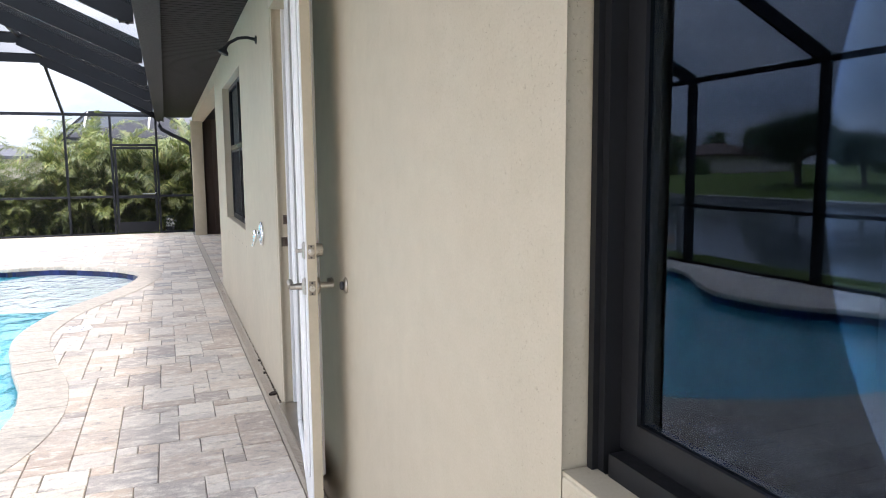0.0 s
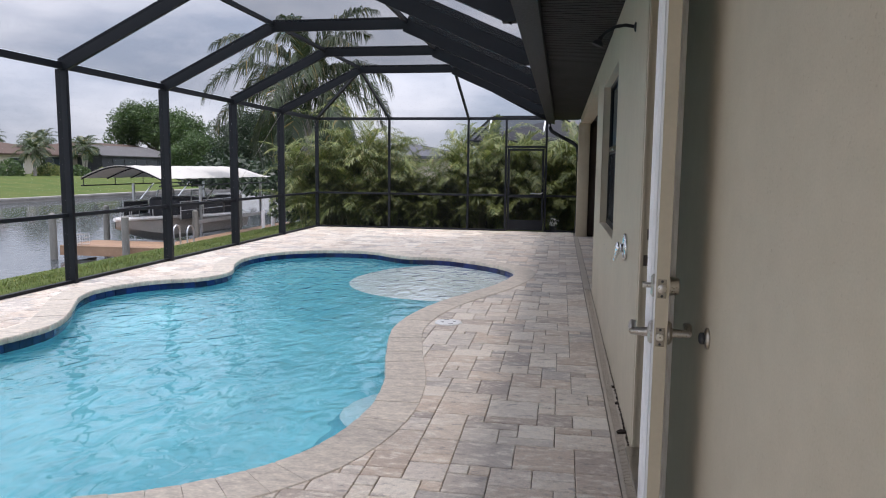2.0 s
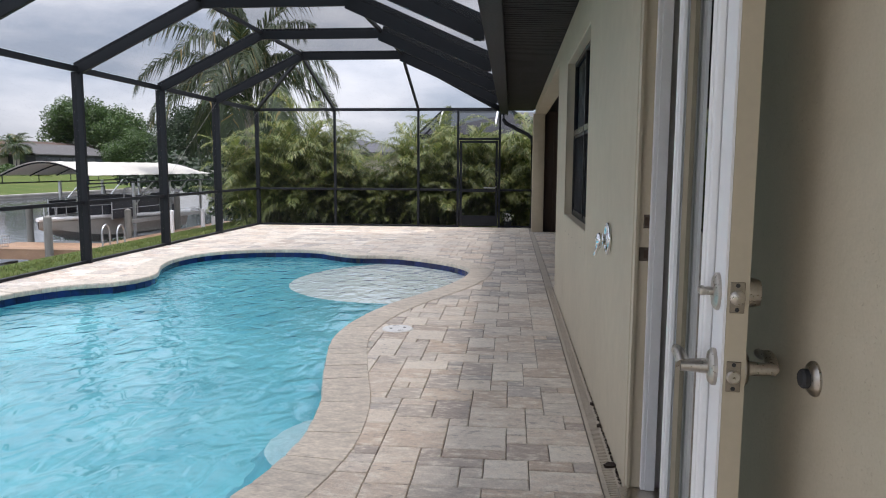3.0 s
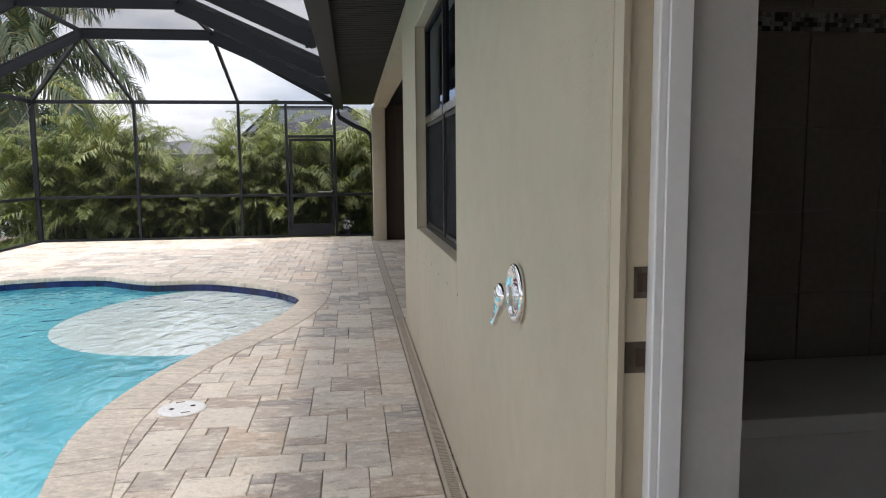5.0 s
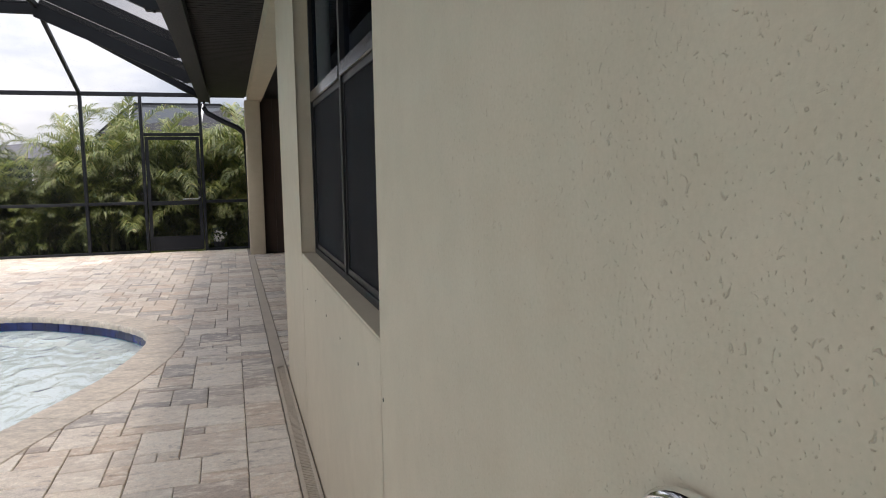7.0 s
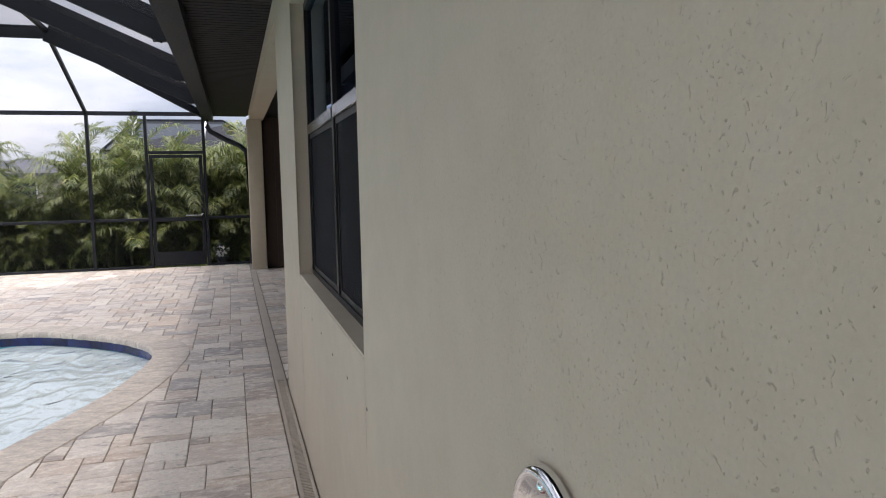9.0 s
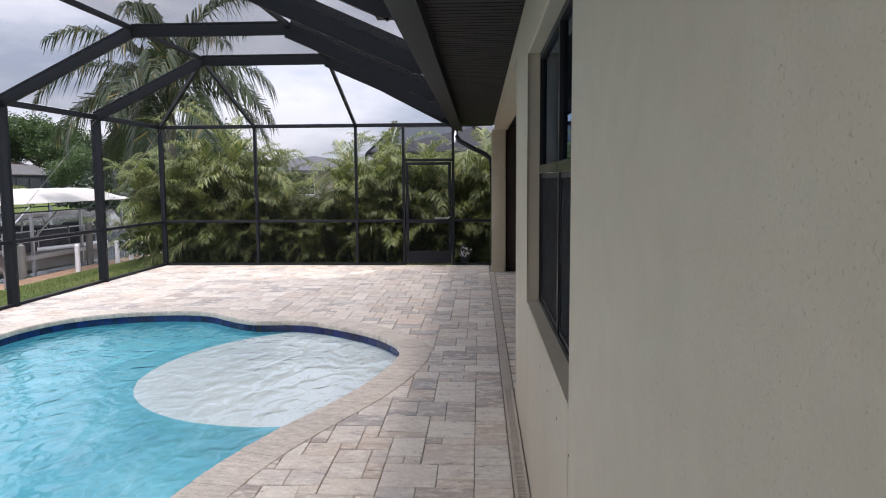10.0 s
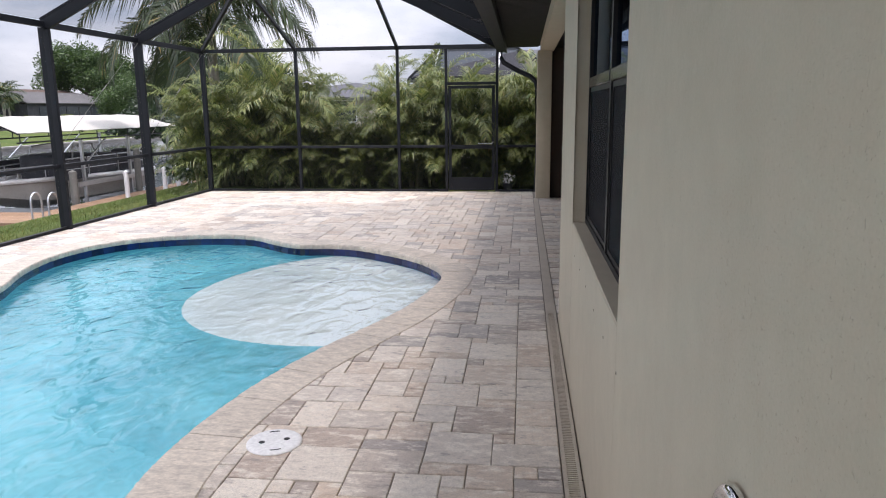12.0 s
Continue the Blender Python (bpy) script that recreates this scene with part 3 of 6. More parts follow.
    gut = tagged(new("gutter", finish(bm, "gutter", BRONZE)), "dark bronze box gutter along the eave", "gutter")
    bm = bmesh.new()
    tube(bm, [(-0.70, 16.55, 2.64), (-0.70, 16.55, 2.50), (-0.66, 16.5, 2.42), (-0.40, 16.4, 2.27), (-0.16, 16.25, 2.15), (-0.06, 16.14, 2.05), (-0.04, 16.08, 1.9), (-0.04, 16.08, 0.08)], 0.045, 10)
    tagged(new("downspout", finish(bm, "downspout", BRONZE, True)), "dark bronze downspout bending from the gutter to the column", "downspout")
    # roof above
    bm = bmesh.new()
    v = [bm.verts.new(p) for p in ((-0.75, CAGE_BACK - 2, 2.87), (-0.75, CAGE_Y + 0.1, 2.87), (7, CAGE_Y + 0.1, 5.4), (7, CAGE_BACK - 2, 5.4))]
    bm.faces.new(v)
    r = bmesh.ops.extrude_face_region(bm, geom=bm.faces[:])
    bmesh.ops.translate(bm, verts=[g for g in r["geom"] if isinstance(g, bmesh.types.BMVert)], vec=(0, 0, 0.12))
    solid("roof", bm, ROOF_GREY, "grey shingle roof over the house", "roof")
    bm = bmesh.new()
    box(bm, 6.8, 7, CAGE_BACK - 2, CAGE_Y, -0.1, 5.3)
    box(bm, 0.26, 6.8, CAGE_BACK - 2, CAGE_BACK - 1.8, -0.1, 4.9)
    box(bm, 0.26, 6.8, CAGE_Y - 0.2, CAGE_Y, -0.1, 4.9)
    solid("wall_rest", bm, STUCCO, "plain beige stucco walls closing the house", "wall")


build_house()


def _frame(x0, x1, y0, y1, z0, z1, t):
    bm = bmesh.new()
    box(bm, x0, x1, y0, y0 + t, z0, z1)
    box(bm, x0, x1, y1 - t, y1, z0, z1)
    box(bm, x0, x1, y0 + t, y1 - t, z0, z0 + t)
    box(bm, x0, x1, y0 + t, y1 - t, z1 - t, z1)
    return bm


def twin_window(name, y0, y1, label):
    """Two black single-hung windows side by side: screened lower sash, glazed upper sash."""
    w = thing(name, label, "window", kind="structure")
    x, z0, z1 = 0.075, WIN_Z0, WIN_Z1
    mid, rail = (y0 + y1) / 2, 1.72
    bm = bmesh.new()
    for a, b in ((y0, y0 + 0.03), (y1 - 0.03, y1), (mid - 0.02, mid + 0.02)):
        box(bm, x - 0.006, x + 0.09, a, b, z0, z1)
    for a, b in ((y0 + 0.03, mid - 0.02), (mid + 0.02, y1 - 0.03)):
        box(bm, x - 0.006, x + 0.09, a, b, z0, z0 + 0.03)
        box(bm, x - 0.006, x + 0.09, a, b, z1 - 0.035, z1)
    part("window_frame", bm, BLACK, w, "black aluminium frame")
    for a, b in ((y0 + 0.03, mid - 0.02), (mid + 0.02, y1 - 0.03)):
        bm = bmesh.new()
        rbox(bm, x - 0.010, x + 0.05, a, b, rail - 0.022, rail + 0.03, 0.004, 1)
        part("meeting_rail", bm, mat("glossy_black", (0.02, 0.02, 0.021), None, 5, 80, 0.18, 0.02), w, "glossy black meeting rail", True)
        sash = part("sash", _frame(x + 0.002, x + 0.03, a, b, z0 + 0.03, rail - 0.022, 0.022), BLACK, w, "black screened lower sash")
        one_box("pane", GLASS, w, (x + 0.012, x + 0.018, a, b, rail + 0.03, z1 - 0.035), "dark reflecting upper pane").visible_shadow = False
        one_box("pane", GLASS, sash, (x + 0.022, x + 0.028, a + 0.022, b - 0.022, z0 + 0.052, rail - 0.044), "dark lower pane").visible_shadow = False
        one_box("insect_screen", WIN_SCREEN, sash, (x + 0.006, x + 0.008, a + 0.022, b - 0.022, z0 + 0.052, rail - 0.044), "charcoal insect screen")
    one_box("window_sill", STUCCO, w, (0.004, x, y0, y1, z0 - 0.01, z0 + 0.004), "stucco sill")
    bm = bmesh.new()
    box(bm, 0.5, 0.52, y0 - 0.4, y1 + 0.4, 0, 2.7)
    part("curtain", bm, COVER, w, "dark drawn curtain behind the glass")
    return w


twin_window("window_1", WIN0, WIN1, "black twin single-hung window with charcoal screens in a stucco recess")


def big_window(name, y0, y1, label):
    """One wide black sliding window with dark glass."""
    w = thing(name, label, "window", kind="structure")
    x, z0, z1 = 0.065, WIN_Z0, WIN_Z1
    bm = bmesh.new()
    box(bm, x, x + 0.1, y1 - 0.035, y1, z0, z1)
    box(bm, x, x + 0.1, y0, y0 + 0.05, z0, z1)
    box(bm, x, x + 0.1, y0 + 0.05, y1 - 0.05, z0, z0 + 0.045)
    box(bm, x, x + 0.1, y0 + 0.05, y1 - 0.05, z1 - 0.05, z1)
    box(bm, x - 0.012, x, y1 - 0.018, y1 - 0.002, z0, z1)
    part("window_frame", bm, BLACK, w, "black aluminium frame")
    mid = (y0 + y1) / 2
    for k, (a, b) in enumerate(((y0 + 0.05, mid), (mid, y1 - 0.035))):
        xs = x + 0.012 + 0.022 * k
        bm = bmesh.new()
        for ya, yb, za, zb in ((a, a + 0.045, z0 + 0.045, z1 - 0.05), (b - 0.045, b, z0 + 0.045, z1 - 0.05),
                               (a + 0.045, b - 0.045, z0 + 0.045, z0 + 0.1), (a + 0.045, b - 0.045, z1 - 0.1, z1 - 0.05)):
            box(bm, xs, xs + 0.02, ya, yb, za, zb)
        part("sash", bm, BLACK, w, "black sliding sash")
        one_box("pane", GLASS, w, (xs + 0.008, xs + 0.013, a + 0.045, b - 0.045, z0 + 0.1, z1 - 0.1), "dark reflecting pane").visible_shadow = False
    one_box("window_sill", STUCCO, w, (0.004, x, y0, y1, z0 - 0.01, z0 + 0.004), "stucco sill")
    bm = bmesh.new()
    n = 90
    fold = [(0.42 + 0.03 * math.sin(i * 0.9) + 0.012 * math.sin(i * 2.3), y0 - 0.3 + (y1 - y0 + 0.6) * i / n) for i in range(n + 1)]
    lo = [bm.verts.new((a, b, 0.3)) for a, b in fold]
    hi = [bm.verts.new((a, b, 2.6)) for a, b in fold]
    for i in range(n):
        bm.faces.new((lo[i], lo[i + 1], hi[i + 1], hi[i]))
    part("curtain", bm, CURTAIN, w, "grey folded curtain behind the glass", True)


big_window("window_2", BACK0, BACK1, "black framed window with dark glass reflecting the pool")


def build_doorway():
    d = thing("door_1", "beige painted door frame with two strike plates in the stucco wall", "door frame", kind="structure")
    y0, y1, top = DOOR0, DOOR1, DOOR_TOP
    for ya, yb, s in ((y0, y0 + 0.035, 1), (y1 - 0.035, y1, -1)):
        bm = bmesh.new()
        box(bm, 0.004, 0.075, ya, yb, 0.03, top)
        g = ya + 0.035 if s > 0 else ya
        box(bm, 0.004, 0.016, min(g, g + s * 0.012), max(g, g + s * 0.012), 0.03, top - 0.035)
        part("jamb", bm, TRIM, d, "beige jamb")
        ya2, yb2 = (ya, yb + 0.034) if s > 0 else (ya - 0.034, yb)
        bm = bmesh.new()
        rbox(bm, 0.0765, 0.118, ya2, yb2, 0.03, top - 0.035, 0.0015, 1)
        part("door_stop", bm, WHITE, d, "white door stop")
        bm = bmesh.new()
        rbox(bm, 0.060, 0.0765, *((yb, yb2 - 0.004) if s > 0 else (ya2 + 0.004, ya)), 0.03, top - 0.035, 0.003, 2)
        part("weatherstrip", bm, WHITE, d, "soft white weatherstrip")
    one_box("head_jamb", TRIM, d, (-0.008, 0.155, y0 + 0.035, y1 - 0.035, top - 0.035, top))
    one_box("threshold", NICKEL, d, (-0.03, 0.2, y0 + 0.035, y1 - 0.035, -0.01, 0.028), "metal threshold")
    # brick mould on the wall face
    for ya, yb in ((y0 - 0.03, y0),):
        one_box("casing", TRIM, d, (-0.005, 0.0, ya, yb, 0.02, top + 0.03), "", 0.002)
    one_box("casing", TRIM, d, (-0.005, 0.0, y0, y1, top, top + 0.03), "", 0.002)
    strike = mat("worn_strike_metal", (0.13, 0.10, 0.075), (0.085, 0.068, 0.052), 25, 150, 0.5, 0.2, metal=0.4)
    for z, h in ((1.184, 0.0285), (1.047, 0.0285)):
        bm = bmesh.new()
        box(bm, 0.036 if z > 1.1 else 0.022, 0.064, y1 - 0.0375, y1 - 0.034, z - h, z + h)
        plate = part("strike_plate", bm, strike, d, "worn metal strike plate")
        bm = bmesh.new()
        rbox(bm, 0.041, 0.059, y1 - 0.0392, y1 - 0.0386, z - 0.017, z + 0.017, 0.0002, 1)
        part("bolt_hole", bm, BROWN, plate, "dark bolt hole")
        for dz in (-0.022, 0.022):
            bm = bmesh.new()
            lathe(bm, (0.05, y1 - 0.0375, z + dz), (0, -1, 0), [(0, 0.0035), (0.0012, 0.003)], 10)
            part("screw", bm, strike, plate)
    # bathroom behind
    bm = bmesh.new()
    box(bm, 0.262, 2.6, 1.0, 1.1, -0.05, 2.6)
    box(bm, 2.6, 2.7, 1.0, 4.4, -0.05, 2.6)
    solid("wall_bath_near", bm, BATHTILE, "dark tiled bathroom walls", "wall")
    bm = bmesh.new()
    box(bm, 0.262, 2.6, 1.1, 4.3, 2.5, 2.6)
    solid("ceiling_bath", bm, GREYWALL, "grey bathroom ceiling", "ceiling")
    bm = bmesh.new()
    box(bm, 0.262, 2.6, 1.1, 4.3, -0.05, 0.02)
    solid("floor_bath", bm, BATHTILE, "dark tiled bathroom floor", "floor")
    w = thing("wall_bath_far", "dark brown tiled shower wall with a mosaic band", "wall", kind="structure")
    one_box("tile_bed", SAND, w, (0.262, 2.6, 4.31, 4.4, 0.02, 2.5))
    for i in range(8):
        for j in range(9):
            z = 0.025 + j * 0.3
            if j >= 6:
                z = 1.94 + (j - 6) * 0.3
            one_box("tile", BATHTILE, w, (0.264 + i * 0.3, 0.56 + i * 0.3, 4.3, 4.312, z, min(z + 0.296, 2.5) if j != 5 else 1.855))
    mos = [mat("mosaic_light", (0.42, 0.40, 0.36)), mat("mosaic_dark", (0.05, 0.045, 0.04)), mat("mosaic_mid", (0.2, 0.18, 0.15))]
    for c in range(3):
        bm = bmesh.new()
        r2 = random.Random(9)
        for i in range(144):
            for j in range(4):
                if r2.randrange(3) == c:
                    box(bm, 0.27 + i * 0.016, 0.284 + i * 0.016, 4.298, 4.31, 1.86 + j * 0.016, 1.874 + j * 0.016)
        tagged(part("mosaic_tiles", bm, mos[c], w), kind="stuff")
    one_box("drywall", GREYWALL, d, (0.120, 0.262, y1 - 0.02, y1, 0.02, top), "grey wall return")
    bm = bmesh.new()
    rbox(bm, 0.27, 2.59, 3.72, 4.29, 0.62, 0.68, 0.012)
    bench = thing("shower_bench", "pale built-in bench against the dark shower tiles", "bench")
    part("seat", bm, GREYWALL, bench, "pale bench top", True)
    one_box("base", GREYWALL, bench, (0.27, 2.59, 3.77, 4.29, 0.02, 0.62), "tiled bench base", 0.008)


build_doorway()


def build_door():
    """The outer door, swung nearly flat against the wall; its glazed white inner face looks to the pool."""
    d = thing("door", "open white glazed door with satin nickel lever, folded back beside the wall", "door", at=(-0.022, DOOR0 + 0.02, 0), rz=-97.0)
    wd, th, zb, zt = 0.855, 0.038, 0.035, 2.435
    # u runs from hinge to latch, the wall side is +y, the pool side -y
    bm = bmesh.new()
    for u0, u1, z0, z1 in ((0, 0.125, zb, zt), (wd - 0.125, wd, zb, zt), (0.125, wd - 0.125, zb, 0.27), (0.125, wd - 0.125, 2.30, zt)):
        box(bm, u0, u1, -th / 2 + 0.003, th / 2, z0, z1)
    part("leaf", bm, TRIM, d, "beige painted door leaf")
    bm = bmesh.new()
    for u0, u1, z0, z1 in ((0, 0.125, zb, zt), (wd - 0.125, wd - 0.0005, zb, zt), (0.125, wd - 0.125, zb, 0.27), (0.125, wd - 0.125, 2.30, zt)):
        box(bm, u0, u1, -th / 2 - 0.002, -th / 2 + 0.0025, z0, z1)
    part("inner_skin", bm, WHITE, d, "white inner face")
    bm = bmesh.new()
    for s, y0, y1 in ((0, -th / 2 - 0.018, -th / 2 - 0.002), (1, th / 2, th / 2 + 0.014)):
        for k, (w0, dy) in enumerate(((0.03, 0.0), (0.015, 0.006))):
            a0, a1, b0, b1 = 0.125, wd - 0.125, 0.27, 2.30
            yy0, yy1 = (y0 - dy, y1) if s == 0 else (y0, y1 + dy)
            rbox(bm, a0 - 0.018 + k * 0.01, a0 - 0.018 + k * 0.01 + w0, yy0, yy1, b0 - 0.018, b1 + 0.018, 0.004, 1)
            rbox(bm, a1 + 0.018 - k * 0.01 - w0, a1 + 0.018 - k * 0.01, yy0, yy1, b0 - 0.018, b1 + 0.018, 0.004, 1)
            rbox(bm, a0, a1, yy0, yy1, b0 - 0.018, b0 - 0.018 + w0, 0.004, 1)
            rbox(bm, a0, a1, yy0, yy1, b1 + 0.018 - w0, b1 + 0.018, 0.004, 1)
    part("glazing_bead", bm, WHITE, d, "white moulded glazing bead", smooth=True)
    one_box("pane", DOOR_GLASS, d, (0.13, wd - 0.13, -0.004, 0.004, 0.275, 2.295), "clear glass pane").visible_shadow = False
    zl, zd = 1.045, 1.184
    ub = wd - 0.06
    for z, pin in ((zl, 0.012), (zd, 0.013)):
        bm = bmesh.new()
        rbox(bm, wd, wd + 0.0025, -0.012, 0.012, z - 0.027, z + 0.027, 0.001, 1)
        pl = part("latch_plate", bm, EDGE_PLATE, d, "brushed metal edge plate")
        bm = bmesh.new()
        lathe(bm, (wd + 0.002, 0, z), (1, 0, 0), [(0, pin), (0.004, pin), (0.006, pin * 0.8)], 16)
        part("bolt", bm, NICKEL, pl, "", True)
        for dz in (-0.021, 0.021):
            bm = bmesh.new()
            lathe(bm, (wd + 0.002, 0, z + dz), (1, 0, 0), [(0, 0.004), (0.0015, 0.0035)], 10)
            part("screw", bm, RUBBER, pl)
    for s in (-1, 1):
        y = s * (th / 2 + 0.002)
        bm = bmesh.new()
        lathe(bm, (ub, y, zl), (0, s, 0), [(0, 0.034), (0.006, 0.034), (0.012, 0.028), (0.014, 0.014), (0.045, 0.0115), (0.06, 0.0115)], 24)
        h = part("lever_handle", bm, NICKEL, d, "satin nickel lever handle", True)
        bm = bmesh.new()
        n = 10
        pts = [(ub - 0.12 * i / n, y + s * (0.055 + 0.004 * math.sin(3 * i / n)), zl + 0.012 * math.sin(math.pi * 1.4 * i / n) + (0.012 * (i / n) ** 3)) for i in range(n + 1)]
        tube(bm, pts, [0.0125 - 0.004 * i / n for i in range(n + 1)], 12)
        part("lever", bm, NICKEL, h, "", True)
    bm = bmesh.new()
    lathe(bm, (ub, -th / 2 - 0.002, zd), (0, -1, 0), [(0, 0.034), (0.005, 0.034), (0.010, 0.027)], 24)
    t = part("thumb_turn", bm, NICKEL, d, "satin nickel thumb turn", True)
    bm = bmesh.new()
    lathe(bm, (ub, -th / 2 - 0.01, zd), (0, -1, 0), [(0, 0.008), (0.012, 0.008), (0.016, 0.007)], 12)
    rbox(bm, ub - 0.02, ub + 0.012, -th / 2 - 0.036, -th / 2 - 0.024, zd - 0.007, zd + 0.007, 0.003)
    part("turn_piece", bm, NICKEL, t, "", True)
    bm = bmesh.new()
    lathe(bm, (ub, th / 2, zd), (0, 1, 0), [(0, 0.028), (0.018, 0.026), (0.028, 0.023), (0.030, 0.010)], 24)
    part("deadbolt_cylinder", bm, NICKEL, d, "satin nickel deadbolt cylinder", True)
    for z in (0.25, 1.25, 2.2):
        bm = bmesh.new()
        tube(bm, [(-0.006, -th / 2 - 0.004, z - 0.05), (-0.006, -th / 2 - 0.004, z + 0.05)], 0.007, 10)
        part("hinge", bm, NICKEL, d, "metal hinge", True)


build_door()

bm = bmesh.new()
lathe(bm, (0, 1.35, 1.052), (-1, 0, 0), [(0, 0.030), (0.004, 0.030), (0.008, 0.026), (0.012, 0.018)], 28)
stop = tagged(new("door_stop", finish(bm, "door_stop", NICKEL, True)), "satin nickel wall bumper with dark rubber tip on stucco", "door stop")
bm = bmesh.new()
lathe(bm, (-0.010, 1.35, 1.052), (-1, 0, 0), [(0, 0.0165), (0.010, 0.0165), (0.014, 0.013), (0.015, 0.006)], 20)
part("rubber_tip", bm, RUBBER, stop, "dark rubber tip", True)


def build_shower():
    y, z = 3.846, 1.039
    v = thing("shower_valve", "polished chrome shower valve with lever on the stucco wall", "shower valve")
    bm = bmesh.new()
    lathe(bm, (0, y, z), (-1, 0, 0), [(0, 0.080), (0.005, 0.085), (0.012, 0.0855), (0.018, 0.082), (0.0205, 0.076), (0.019, 0.070), (0.014, 0.062), (0.011, 0.050), (0.011, 0.034)], 56)
    part("escutcheon", bm, CHROME, v, "round chrome plate with a rolled rim", True)
    bm = bmesh.new()
    lathe(bm, (-0.008, y, z - 0.006), (-1, 0, 0), [(0, 0.036), (0.010, 0.035), (0.014, 0.030), (0.030, 0.029)], 36)
    part("sleeve", bm, CHROME, v, "", True)
    bm = bmesh.new()
    lathe(bm, (-0.034, y, z - 0.006), (-1, 0, 0), [(0, 0.028), (0.004, 0.035), (0.014, 0.038), (0.024, 0.036), (0.032, 0.029), (0.036, 0.018), (0.037, 0.006)], 36)
    k = part("knob", bm, CHROME, v, "", True)
    bm = bmesh.new()
    tube(bm, [(-0.050, y + 0.002, z - 0.024), (-0.057, y + 0.004, z - 0.044), (-0.065, y + 0.007, z - 0.066), (-0.071, y + 0.009, z - 0.086), (-0.073, y + 0.009, z - 0.092)], [0.022, 0.015, 0.0105, 0.0105, 0.006], 16)
    part("lever", bm, CHROME, k, "", True)
    for dz in (0.066, -0.066):
        bm = bmesh.new()
        lathe(bm, (-0.0145, y, z + dz), (-1, 0, 0), [(0, 0.008), (0.005, 0.007), (0.007, 0.003)], 14)
        part("screw", bm, CHROME, v, "", True)
    bm = bmesh.new()
    tube(bm, [(-0.0125, y + 0.045 * math.sin(q), z - 0.006 + 0.045 * math.cos(q)) for q in np.linspace(-0.35, 0.35, 7)], 0.0018, 6)
    part("hot_mark", bm, mat("red_mark", (0.35, 0.04, 0.03)), v, "thin red temperature mark", True)
    a = thing("outdoor_shower", "dark shower arm with small head high on the stucco wall", "shower")
    y, z = 3.8, 2.37
    bm = bmesh.new()
    tube(bm, [(0, y, z), (-0.06, y, z + 0.012), (-0.12, y, z + 0.004), (-0.18, y, z - 0.03), (-0.205, y, z - 0.06)], 0.0105, 12)
    part("arm", bm, BRONZE, a, "curved metal arm", True)
    bm = bmesh.new()
    lathe(bm, (0, y, z), (-1, 0, 0), [(0, 0.03), (0.006, 0.028), (0.012, 0.014)], 24)
    part("flange", bm, BRONZE, a, "round wall flange", True)
    bm = bmesh.new()
    lathe(bm, (-0.203, y, z - 0.055), (-0.45, 0, -1), [(0, 0.014), (0.018, 0.016), (0.035, 0.034), (0.05, 0.038), (0.054, 0.034)], 28)
    part("spray_head", bm, BRONZE, a, "dark spray head", True)


build_shower()


# ---- pool cage ----
FRAMES = [14.35, 12.04, 9.674, 7.384, 5.08, 2.77, 0.46, -1.85, CAGE_BACK]
EAVE, RIDGE = 2.74, 3.62
RX0, RX1, RX2 = -4.76, -2.71, -0.79
FAR_POSTS = [(-4.69, 0.05), (-2.69, 0.05), (-1.755, 0.05), (-0.785, 0.05)]


